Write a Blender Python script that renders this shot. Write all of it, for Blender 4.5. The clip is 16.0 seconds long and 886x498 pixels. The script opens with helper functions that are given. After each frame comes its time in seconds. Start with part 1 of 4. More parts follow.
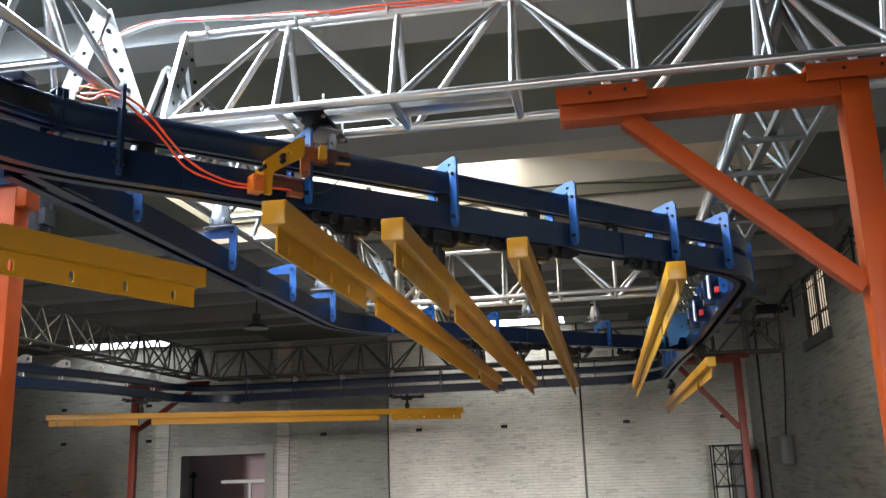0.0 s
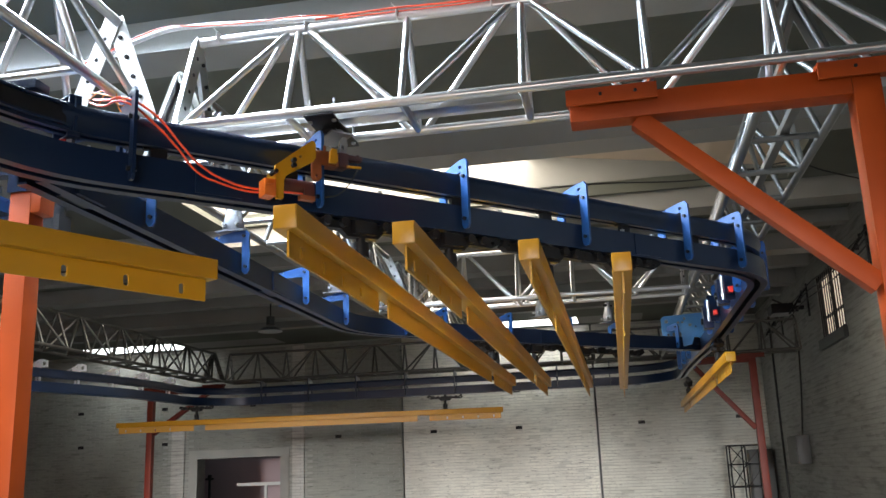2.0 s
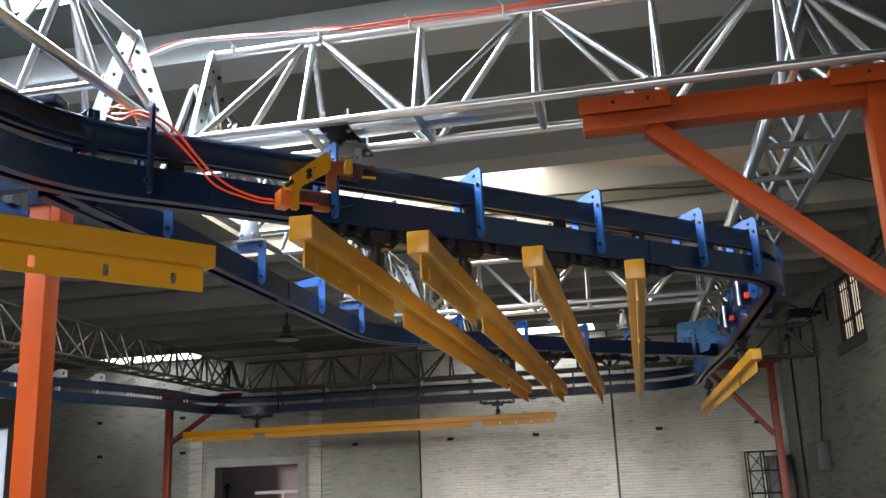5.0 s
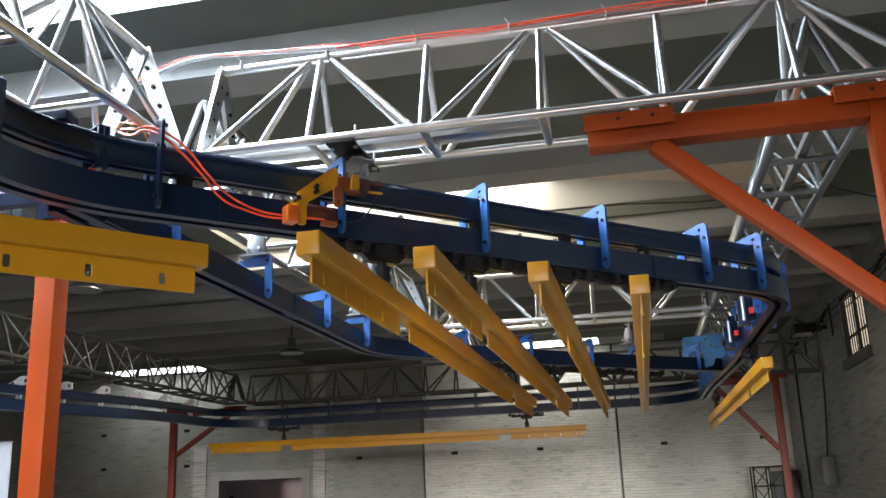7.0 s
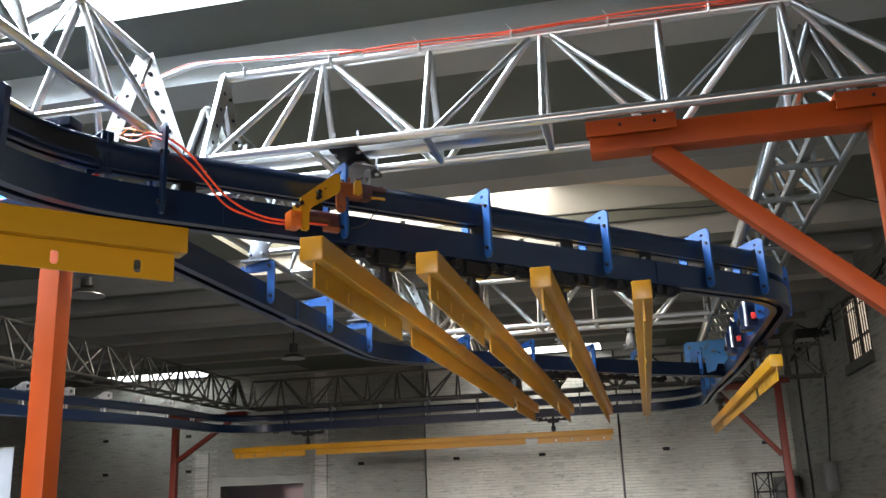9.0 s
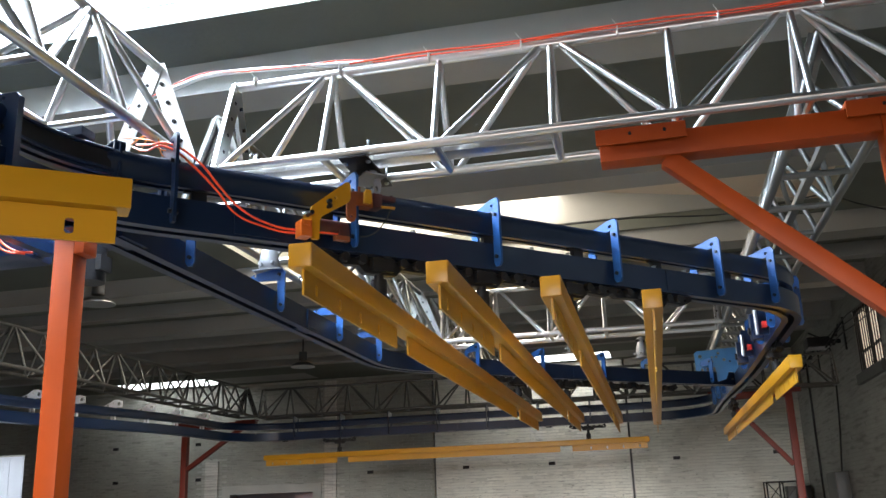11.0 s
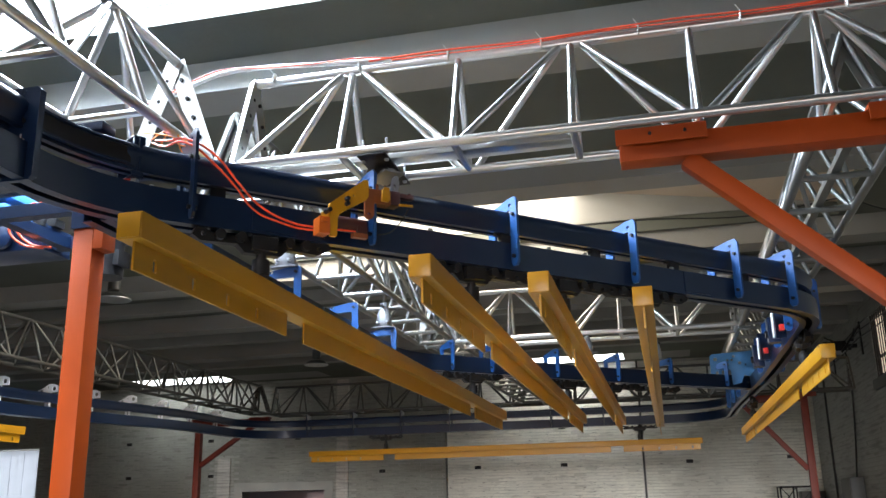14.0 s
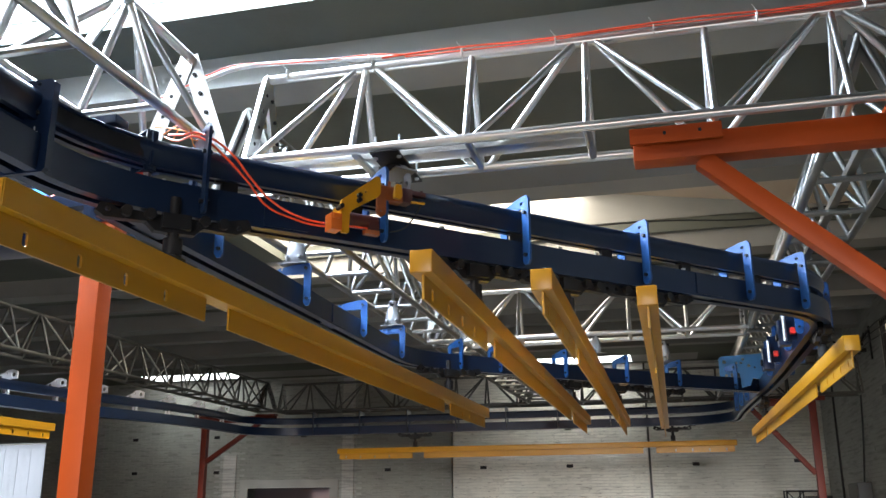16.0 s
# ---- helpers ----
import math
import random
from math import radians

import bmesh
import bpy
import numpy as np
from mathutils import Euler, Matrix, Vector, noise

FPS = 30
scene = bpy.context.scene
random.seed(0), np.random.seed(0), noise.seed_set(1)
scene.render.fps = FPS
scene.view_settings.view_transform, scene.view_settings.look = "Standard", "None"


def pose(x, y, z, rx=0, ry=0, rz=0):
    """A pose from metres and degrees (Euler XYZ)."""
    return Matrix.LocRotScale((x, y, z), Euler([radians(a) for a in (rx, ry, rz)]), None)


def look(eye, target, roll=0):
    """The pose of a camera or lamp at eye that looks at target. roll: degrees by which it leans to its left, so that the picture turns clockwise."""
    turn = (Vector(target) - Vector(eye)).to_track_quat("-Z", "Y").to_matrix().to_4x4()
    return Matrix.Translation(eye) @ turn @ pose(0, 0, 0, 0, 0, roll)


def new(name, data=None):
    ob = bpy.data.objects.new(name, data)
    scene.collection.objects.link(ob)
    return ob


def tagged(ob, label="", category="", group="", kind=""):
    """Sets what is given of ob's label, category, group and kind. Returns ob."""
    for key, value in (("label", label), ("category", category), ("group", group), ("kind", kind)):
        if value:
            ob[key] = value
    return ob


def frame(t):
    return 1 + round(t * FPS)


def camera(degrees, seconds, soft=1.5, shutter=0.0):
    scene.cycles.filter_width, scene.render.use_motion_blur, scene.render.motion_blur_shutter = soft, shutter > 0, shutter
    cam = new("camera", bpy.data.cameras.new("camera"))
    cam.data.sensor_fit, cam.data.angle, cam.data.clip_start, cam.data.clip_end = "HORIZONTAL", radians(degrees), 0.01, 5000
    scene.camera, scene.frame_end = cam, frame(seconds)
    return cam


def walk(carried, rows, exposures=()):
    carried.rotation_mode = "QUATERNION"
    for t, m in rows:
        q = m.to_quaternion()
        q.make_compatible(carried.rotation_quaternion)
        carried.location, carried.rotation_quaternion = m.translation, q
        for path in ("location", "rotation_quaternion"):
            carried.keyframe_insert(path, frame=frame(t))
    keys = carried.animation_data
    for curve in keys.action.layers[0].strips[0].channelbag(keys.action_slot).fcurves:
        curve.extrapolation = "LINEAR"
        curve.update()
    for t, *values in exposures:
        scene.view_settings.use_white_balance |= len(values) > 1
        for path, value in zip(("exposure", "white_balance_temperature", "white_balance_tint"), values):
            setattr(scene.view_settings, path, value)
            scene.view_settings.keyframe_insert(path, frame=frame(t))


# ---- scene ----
cam = camera(52.1, 16.0)
PATH = [
    (0, (-0.021, 0.085, 1.654), (-0.347, 2.001, 2.126), -1.9),
    (0.5, (-0.02, 0.079, 1.653), (-0.354, 1.994, 2.125), -2.0),
    (1, (-0.021, 0.085, 1.658), (-0.36, 1.999, 2.128), -2.1),
    (1.5, (-0.015, 0.079, 1.656), (-0.361, 1.992, 2.128), -2.2),
    (2, (-0.012, 0.082, 1.657), (-0.367, 1.992, 2.133), -2.2),
    (2.5, (-0.007, 0.075, 1.657), (-0.367, 1.983, 2.135), -2.2),
    (3, (-0.01, 0.071, 1.657), (-0.377, 1.977, 2.138), -2.2),
    (3.5, (-0.009, 0.072, 1.659), (-0.381, 1.977, 2.141), -2.2),
    (4, (-0.009, 0.071, 1.659), (-0.387, 1.974, 2.143), -2.2),
    (6.5, (0.002, 0.043, 1.662), (-0.392, 1.935, 2.175), -2.6),
    (7, (-0.005, 0.037, 1.661), (-0.399, 1.928, 2.182), -2.2),
    (7.5, (-0.007, 0.03, 1.66), (-0.401, 1.919, 2.186), -2.1),
    (8, (-0.011, 0.03, 1.661), (-0.402, 1.919, 2.188), -2.1),
    (8.5, (-0.01, 0.03, 1.658), (-0.402, 1.919, 2.186), -2.1),
    (9, (-0.007, 0.029, 1.66), (-0.403, 1.915, 2.192), -2.2),
    (11.5, (-0.01, 0.024, 1.662), (-0.43, 1.9, 2.213), -1.9),
    (12, (-0.015, 0.025, 1.661), (-0.44, 1.9, 2.211), -1.7),
    (12.5, (-0.02, 0.023, 1.659), (-0.45, 1.897, 2.21), -1.6),
    (13, (-0.024, 0.026, 1.658), (-0.462, 1.897, 2.21), -1.4),
    (13.5, (-0.025, 0.027, 1.661), (-0.466, 1.898, 2.212), -1.3),
    (14, (-0.027, 0.03, 1.659), (-0.47, 1.9, 2.21), -1.2),
    (14.5, (-0.031, 0.031, 1.658), (-0.478, 1.902, 2.206), -1.0),
    (15, (-0.041, 0.034, 1.659), (-0.495, 1.904, 2.205), -0.7),
    (15.5, (-0.049, 0.038, 1.656), (-0.508, 1.906, 2.205), -0.5),
    (16, (-0.048, 0.041, 1.656), (-0.507, 1.909, 2.207), -0.4),
]
walk(cam, [(t, look(eye, target, roll)) for t, eye, target, roll in PATH])

# ---- light ----
world = bpy.data.worlds.new("sky")
scene.world = world
world.use_nodes = True
wn = world.node_tree
sky = wn.nodes.new("ShaderNodeTexSky")
sky.sky_type, sky.sun_disc = "NISHITA", False
sky.sun_elevation, sky.sun_rotation = radians(2), radians(180)
wn.links.new(sky.outputs[0], wn.nodes["Background"].inputs[0])
wn.nodes["Background"].inputs[1].default_value = 0.15
sun = new("sun", bpy.data.lights.new("sun", "SUN"))
sun.data.energy, sun.data.angle, sun.data.color = 1.8, radians(5), (0.97, 0.985, 1.0)
sun.matrix_world = look((0, -10, 2.0), (0, 0, 1.8))
scene.view_settings.exposure = 0.0
SKY_WATTS = (330, 9, 1.5, 1600, 180)
# Power of the fill lamp added behind the camera.
FRONT_FILL_WATTS = 230


def day_lamp(name, x, y, z, sx, sy, watts, turn=(0, 0, 0), color=(0.86, 0.94, 1.0)):
    """The sky's light in an opening: an area lamp that faces into the hall."""
    d = bpy.data.lights.new(name, "AREA")
    d.shape, d.size, d.size_y, d.energy, d.color = "RECTANGLE", sx, sy, watts, color
    ob = new(name, d)
    ob.matrix_world = pose(x, y, z, *turn)
    return ob


# ---- measures ----
ZC = 1.65
HALL = (-18.0, 2.95, -9.0, 20.0)      # west, east, south, north faces of the walls
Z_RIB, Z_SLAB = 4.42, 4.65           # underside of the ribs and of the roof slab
Z_TRUSS = ZC + 1.42
Z_BAR = 2.415                        # underside of the load bars' tubes
BACK_Y, FAR_X = 13.8, -6.55
LINK_X, SIDE_X = 0.86, -1.93


def rail_z(y):
    """Underside of the lower rail; it climbs a little towards the far wall."""
    k = min(1.0, max(0.0, (y - 7.5) / 5.0))
    return 2.67 + 0.12 * k * k * (3 - 2 * k)


# ---- materials ----
def material(name, color, rough=0.5, metal=0.0, spread=0.12, scale=6.0, bump=0.1, fine=60.0, spec=0.5, dirt=None, dirt_at=0.6, each=0.0, rvar=0.05, along=None):
    m = bpy.data.materials.new(name)
    m.use_nodes = True
    nt = m.node_tree
    n, l = nt.nodes, nt.links
    b = n["Principled BSDF"]
    tc = n.new("ShaderNodeTexCoord")
    big = n.new("ShaderNodeTexNoise")
    big.inputs["Scale"].default_value, big.inputs["Detail"].default_value = scale, 6
    if along:
        mp = n.new("ShaderNodeMapping")
        mp.inputs["Scale"].default_value = along
        l.new(tc.outputs["Object"], mp.inputs[0])
        l.new(mp.outputs[0], big.inputs["Vector"])
    else:
        l.new(tc.outputs["Object"], big.inputs["Vector"])
    small = n.new("ShaderNodeTexNoise")
    small.inputs["Scale"].default_value, small.inputs["Detail"].default_value = fine, 4
    l.new(tc.outputs["Object"], small.inputs["Vector"])
    ramp = n.new("ShaderNodeValToRGB")
    c = Vector(color)
    ramp.color_ramp.elements[0].position, ramp.color_ramp.elements[1].position = 0.3, 0.7
    ramp.color_ramp.elements[0].color = (*(c * (1 - spread)), 1)
    ramp.color_ramp.elements[1].color = (*(c * (1 + spread)), 1)
    l.new(big.outputs["Fac"], ramp.inputs["Fac"])
    out = ramp.outputs["Color"]
    if dirt:
        mix = n.new("ShaderNodeMix")
        mix.data_type = "RGBA"
        mul = n.new("ShaderNodeMath")
        mul.operation = "MULTIPLY"
        l.new(big.outputs["Fac"], mul.inputs[0])
        l.new(small.outputs["Fac"], mul.inputs[1])
        cut = n.new("ShaderNodeMapRange")
        cut.inputs["From Min"].default_value, cut.inputs["From Max"].default_value = dirt_at * 0.5, dirt_at * 0.5 + 0.12
        l.new(mul.outputs[0], cut.inputs["Value"])
        l.new(cut.outputs[0], mix.inputs["Factor"])
        l.new(out, mix.inputs["A"])
        mix.inputs["B"].default_value = (*dirt, 1)
        out = mix.outputs["Result"]
    if each:
        info = n.new("ShaderNodeObjectInfo")
        hsv = n.new("ShaderNodeHueSaturation")
        rng = n.new("ShaderNodeMapRange")
        rng.inputs["To Min"].default_value, rng.inputs["To Max"].default_value = 1 - each, 1 + each
        l.new(info.outputs["Random"], rng.inputs["Value"])
        l.new(rng.outputs[0], hsv.inputs["Value"])
        l.new(out, hsv.inputs["Color"])
        out = hsv.outputs["Color"]
    l.new(out, b.inputs["Base Color"])
    rr = n.new("ShaderNodeMapRange")
    rr.inputs["To Min"].default_value, rr.inputs["To Max"].default_value = max(0.02, rough - rvar), min(1, rough + rvar)
    l.new(small.outputs["Fac"], rr.inputs["Value"])
    l.new(rr.outputs[0], b.inputs["Roughness"])
    b.inputs["Metallic"].default_value = metal
    b.inputs["Specular IOR Level"].default_value = spec
    if bump:
        bp = n.new("ShaderNodeBump")
        bp.inputs["Strength"].default_value, bp.inputs["Distance"].default_value = bump, 0.004
        l.new(small.outputs["Fac"], bp.inputs["Height"])
        l.new(bp.outputs[0], b.inputs["Normal"])
    return m


def brick_material(name, color, joint, across):
    """Painted brickwork with courses of 63 mm; across: the axis along the wall."""
    m = bpy.data.materials.new(name)
    m.use_nodes = True
    n, l = m.node_tree.nodes, m.node_tree.links
    b = n["Principled BSDF"]
    tc = n.new("ShaderNodeTexCoord")
    sep = n.new("ShaderNodeSeparateXYZ")
    l.new(tc.outputs["Object"], sep.inputs[0])
    com = n.new("ShaderNodeCombineXYZ")
    l.new(sep.outputs[across], com.inputs[0])
    l.new(sep.outputs[2], com.inputs[1])
    br = n.new("ShaderNodeTexBrick")
    br.inputs["Scale"].default_value = 1.0
    br.inputs["Brick Width"].default_value, br.inputs["Row Height"].default_value = 0.25, 0.063
    br.inputs["Mortar Size"].default_value, br.inputs["Mortar Smooth"].default_value = 0.007, 0.4
    br.inputs["Color1"].default_value, br.inputs["Color2"].default_value = (*color, 1), (*(Vector(color) * 0.92), 1)
    br.inputs["Mortar"].default_value = (*joint, 1)
    l.new(com.outputs[0], br.inputs["Vector"])
    big = n.new("ShaderNodeTexNoise")
    big.inputs["Scale"].default_value, big.inputs["Detail"].default_value = 0.7, 8
    l.new(tc.outputs["Object"], big.inputs["Vector"])
    spots = n.new("ShaderNodeTexNoise")
    spots.inputs["Scale"].default_value, spots.inputs["Detail"].default_value = 9, 3
    l.new(tc.outputs["Object"], spots.inputs["Vector"])
    r1 = n.new("ShaderNodeMapRange")
    r1.inputs["From Min"].default_value, r1.inputs["From Max"].default_value = 0.3, 0.7
    r1.inputs["To Min"].default_value, r1.inputs["To Max"].default_value = 0.78, 1.0
    l.new(big.outputs["Fac"], r1.inputs["Value"])
    r2 = n.new("ShaderNodeMapRange")
    r2.inputs["From Min"].default_value, r2.inputs["From Max"].default_value = 0.68, 0.76
    r2.inputs["To Min"].default_value, r2.inputs["To Max"].default_value = 1.0, 0.45
    l.new(spots.outputs["Fac"], r2.inputs["Value"])
    mul = n.new("ShaderNodeMath")
    mul.operation = "MULTIPLY"
    l.new(r1.outputs[0], mul.inputs[0])
    l.new(r2.outputs[0], mul.inputs[1])
    lay = n.new("ShaderNodeMapping")
    lay.inputs["Scale"].default_value = (1.6, 1.6, 15.8)
    l.new(tc.outputs["Object"], lay.inputs[0])
    streak = n.new("ShaderNodeTexNoise")
    streak.inputs["Scale"].default_value, streak.inputs["Detail"].default_value = 1.0, 5
    l.new(lay.outputs[0], streak.inputs["Vector"])
    r3 = n.new("ShaderNodeMapRange")
    r3.inputs["From Min"].default_value, r3.inputs["From Max"].default_value = 0.52, 0.68
    r3.inputs["To Min"].default_value, r3.inputs["To Max"].default_value = 1.0, 0.62
    l.new(streak.outputs["Fac"], r3.inputs["Value"])
    mul2 = n.new("ShaderNodeMath")
    mul2.operation = "MULTIPLY"
    l.new(mul.outputs[0], mul2.inputs[0])
    l.new(r3.outputs[0], mul2.inputs[1])
    mul = mul2
    mix = n.new("ShaderNodeMix")
    mix.data_type, mix.blend_type = "RGBA", "MULTIPLY"
    mix.inputs["Factor"].default_value = 1.0
    l.new(br.outputs["Color"], mix.inputs["A"])
    l.new(mul.outputs[0], mix.inputs["B"])
    l.new(mix.outputs["Result"], b.inputs["Base Color"])
    b.inputs["Roughness"].default_value = 0.75
    bp = n.new("ShaderNodeBump")
    bp.inputs["Strength"].default_value, bp.inputs["Distance"].default_value = 0.8, 0.008
    bp.invert = True
    l.new(br.outputs["Fac"], bp.inputs["Height"])
    l.new(bp.outputs[0], b.inputs["Normal"])
    return m


def glow(name, color, strength):
    m = bpy.data.materials.new(name)
    m.use_nodes = True
    b = m.node_tree.nodes["Principled BSDF"]
    b.inputs["Base Color"].default_value = (*color, 1)
    b.inputs["Emission Color"].default_value = (*color, 1)
    b.inputs["Emission Strength"].default_value = strength
    return m


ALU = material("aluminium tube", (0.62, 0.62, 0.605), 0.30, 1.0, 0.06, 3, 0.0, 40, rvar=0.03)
# Darker copies of the aluminium: weak light on these trusses is coloured in.
ALU_FAR = material("shade-darkened aluminium tube", (0.13, 0.13, 0.12), 0.45, 1.0, 0.15, 3, 0.0, 40, rvar=0.04)
ALU_DIM = material("dimmed aluminium tube", (0.26, 0.26, 0.245), 0.42, 1.0, 0.12, 3, 0.0, 40, rvar=0.04)
NAVY = material("navy enamel", (0.0052, 0.0145, 0.041), 0.28, 0.0, 0.15, 2, 0.0, 30, 0.36, rvar=0.01)
BLUE = material("bright blue enamel", (0.010, 0.062, 0.205), 0.35, 0.0, 0.10, 8, 0.05, 90, 0.5, None, 0.6, 0.08)
YELLOW = material("yellow powder coat", (0.45, 0.215, 0.007), 0.36, 0.0, 0.07, 2.5, 0.0, 40, 0.35, rvar=0.04, along=(5, 0.5, 5))
ORANGE = material("orange red paint", (0.34, 0.050, 0.004), 0.48, 0.0, 0.2, 2.5, 0.02, 40, 0.25)
# The frames' orange again, darkened to carry the shade by the far wall.
ORANGE_SHADED = material("shade-darkened orange paint", (0.15, 0.019, 0.008), 0.5, 0.0, 0.2, 2.5, 0.02, 40, 0.3)
BRIGHT_ORANGE = material("orange enamel", (0.55, 0.12, 0.012), 0.35, 0.0, 0.1, 12)
BLACK = material("blackened steel", (0.010, 0.010, 0.011), 0.50, 0.0, 0.25, 8, 0.1, 80, 0.25)
STEEL = material("zinc plated steel", (0.50, 0.51, 0.52), 0.38, 0.9, 0.10, 8, 0.08, 90)
CAST = material("grey cast bracket", (0.20, 0.203, 0.21), 0.42, 0.4, 0.12, 10, 0.1, 60)
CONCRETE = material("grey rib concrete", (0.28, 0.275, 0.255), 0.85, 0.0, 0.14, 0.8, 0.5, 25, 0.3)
# Darker than the ribs: the shade between them is in this colour.
SLAB = material("shade-darkened roof slab", (0.11, 0.115, 0.095), 0.85, 0.0, 0.20, 0.6, 0.5, 25, 0.3)
FLOORM = material("floor concrete", (0.18, 0.172, 0.158), 0.6, 0.0, 0.18, 0.6, 0.3, 20, 0.4)
PLASTER = material("white plaster", (0.72, 0.71, 0.68), 0.8, 0.0, 0.06, 1.5, 0.3, 40)
# Beige puts the warm light on the sloped shafts into their colour.
SHAFT = material("light-warmed shaft plaster", (0.58, 0.47, 0.36), 0.8, 0.0, 0.08, 1.5, 0.3, 40)
# Door surround lowered with the wall round it: dim light in the colour.
GREY_PLASTER = material("dimmed plaster", (0.38, 0.38, 0.35), 0.8, 0.0, 0.14, 1.5, 0.3, 40)
BRICK_N = brick_material("white painted brick", (0.66, 0.65, 0.60), (0.50, 0.49, 0.45), 0)
def face_material(name, color):
    """Whitewash on single bricks: stains, streaks and a tone of its own on each."""
    m = material(name, color, 0.75, 0.0, 0.10, 1.2, 0.25, 45, 0.3)
    n, l = m.node_tree.nodes, m.node_tree.links
    b = n["Principled BSDF"]
    geo = n.new("ShaderNodeNewGeometry")
    info = n.new("ShaderNodeObjectInfo")
    add = n.new("ShaderNodeMath")
    l.new(geo.outputs["Random Per Island"], add.inputs[0])
    l.new(info.outputs["Random"], add.inputs[1])
    frac = n.new("ShaderNodeMath")
    frac.operation = "FRACT"
    l.new(add.outputs[0], frac.inputs[0])
    ramp = n.new("ShaderNodeValToRGB")
    e = ramp.color_ramp.elements
    e[0].position, e[0].color = 0.0, (0.78, 0.78, 0.76, 1)
    e[1].position, e[1].color = 1.0, (1.04, 1.03, 1.02, 1)
    k = e.new(0.05)
    k.color = (0.95, 0.95, 0.94, 1)
    l.new(frac.outputs[0], ramp.inputs[0])
    mix = n.new("ShaderNodeMix")
    mix.data_type, mix.blend_type = "RGBA", "MULTIPLY"
    mix.inputs["Factor"].default_value = 1.0
    src = b.inputs["Base Color"].links[0].from_socket
    pos = n.new("ShaderNodeMapping")
    pos.inputs["Scale"].default_value = (2.2, 2.2, 16.0)
    l.new(geo.outputs["Position"], pos.inputs[0])
    grime = n.new("ShaderNodeTexNoise")
    grime.inputs["Scale"].default_value, grime.inputs["Detail"].default_value = 1.3, 6
    l.new(pos.outputs[0], grime.inputs["Vector"])
    cut = n.new("ShaderNodeMapRange")
    cut.inputs["From Min"].default_value, cut.inputs["From Max"].default_value = 0.55, 0.70
    cut.inputs["To Min"].default_value, cut.inputs["To Max"].default_value = 1.0, 0.72
    l.new(grime.outputs["Fac"], cut.inputs["Value"])
    wide = n.new("ShaderNodeTexNoise")
    wide.inputs["Scale"].default_value, wide.inputs["Detail"].default_value = 0.5, 5
    l.new(geo.outputs["Position"], wide.inputs["Vector"])
    soft = n.new("ShaderNodeMapRange")
    soft.inputs["From Min"].default_value, soft.inputs["From Max"].default_value = 0.35, 0.65
    soft.inputs["To Min"].default_value, soft.inputs["To Max"].default_value = 0.78, 1.05
    l.new(wide.outputs["Fac"], soft.inputs["Value"])
    flat = n.new("ShaderNodeMapping")
    flat.inputs["Scale"].default_value = (5.0, 5.0, 22.0)
    l.new(geo.outputs["Position"], flat.inputs[0])
    pits = n.new("ShaderNodeTexNoise")
    pits.inputs["Scale"].default_value, pits.inputs["Detail"].default_value = 1.7, 3
    l.new(flat.outputs[0], pits.inputs["Vector"])
    pit = n.new("ShaderNodeMapRange")
    pit.inputs["From Min"].default_value, pit.inputs["From Max"].default_value = 0.62, 0.70
    pit.inputs["To Min"].default_value, pit.inputs["To Max"].default_value = 1.0, 0.5
    l.new(pits.outputs["Fac"], pit.inputs["Value"])
    worn = n.new("ShaderNodeMath")
    worn.operation = "MULTIPLY"
    l.new(cut.outputs[0], worn.inputs[0])
    l.new(pit.outputs[0], worn.inputs[1])
    mul = n.new("ShaderNodeMath")
    mul.operation = "MULTIPLY"
    l.new(worn.outputs[0], mul.inputs[0])
    l.new(soft.outputs[0], mul.inputs[1])
    tone = n.new("ShaderNodeMix")
    tone.data_type, tone.blend_type = "RGBA", "MULTIPLY"
    tone.inputs["Factor"].default_value = 1.0
    l.new(ramp.outputs[0], tone.inputs["A"])
    l.new(mul.outputs[0], tone.inputs["B"])
    l.new(src, mix.inputs["A"])
    l.new(tone.outputs["Result"], mix.inputs["B"])
    l.new(mix.outputs["Result"], b.inputs["Base Color"])
    return m


# West bricks: the weaker light there is put into this darker wash.
FACE_W = face_material("dimmed whitewash", (0.35, 0.362, 0.325))
# Panel: a whiter wash, raised further for the brighter light on it.
FACE_P = face_material("whiter light-lifted whitewash", (0.80, 0.80, 0.72))
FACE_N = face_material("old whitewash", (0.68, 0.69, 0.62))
BRICK_W = brick_material("dimmed whitewashed brick", (0.47, 0.475, 0.43), (0.36, 0.36, 0.33), 0)
BRICK_P = brick_material("whiter light-lifted brick", (0.78, 0.77, 0.72), (0.60, 0.59, 0.55), 0)
# Whitewash lowered to grey: the east wall's shade is in the colour.
BRICK_E = brick_material("shade-greyed brick", (0.32, 0.325, 0.30), (0.27, 0.275, 0.25), 1)
# Lifts the junction plate's blue in place of light; also the slide plates' colour.
LIGHT_BLUE = material("lightened blue enamel", (0.06, 0.22, 0.48), 0.35, 0.0, 0.10, 8, 0.05, 90)
# Far yokes: the glare on their faces is put into a white colour.
GLARE_WHITE = material("glare-white yoke plate", (0.88, 0.88, 0.90), 0.3, 0.0, 0.06, 8, 0.0, 60)
HOSE = material("orange red hose", (0.85, 0.09, 0.03), 0.35, 0.0, 0.05, 8, 0.0, 90)
LEAD = material("orange yellow lead", (0.75, 0.22, 0.02), 0.4, 0.0, 0.05, 8, 0.0, 90)
RUBBER = material("black cable", (0.015, 0.015, 0.016), 0.6, 0.0, 0.1, 8, 0.0, 90)
REDPAINT = material("red switch plastic", (0.6, 0.03, 0.02), 0.4)
DARKROOM = material("dim room plaster", (0.50, 0.38, 0.39), 0.9, 0.0, 0.1, 1)
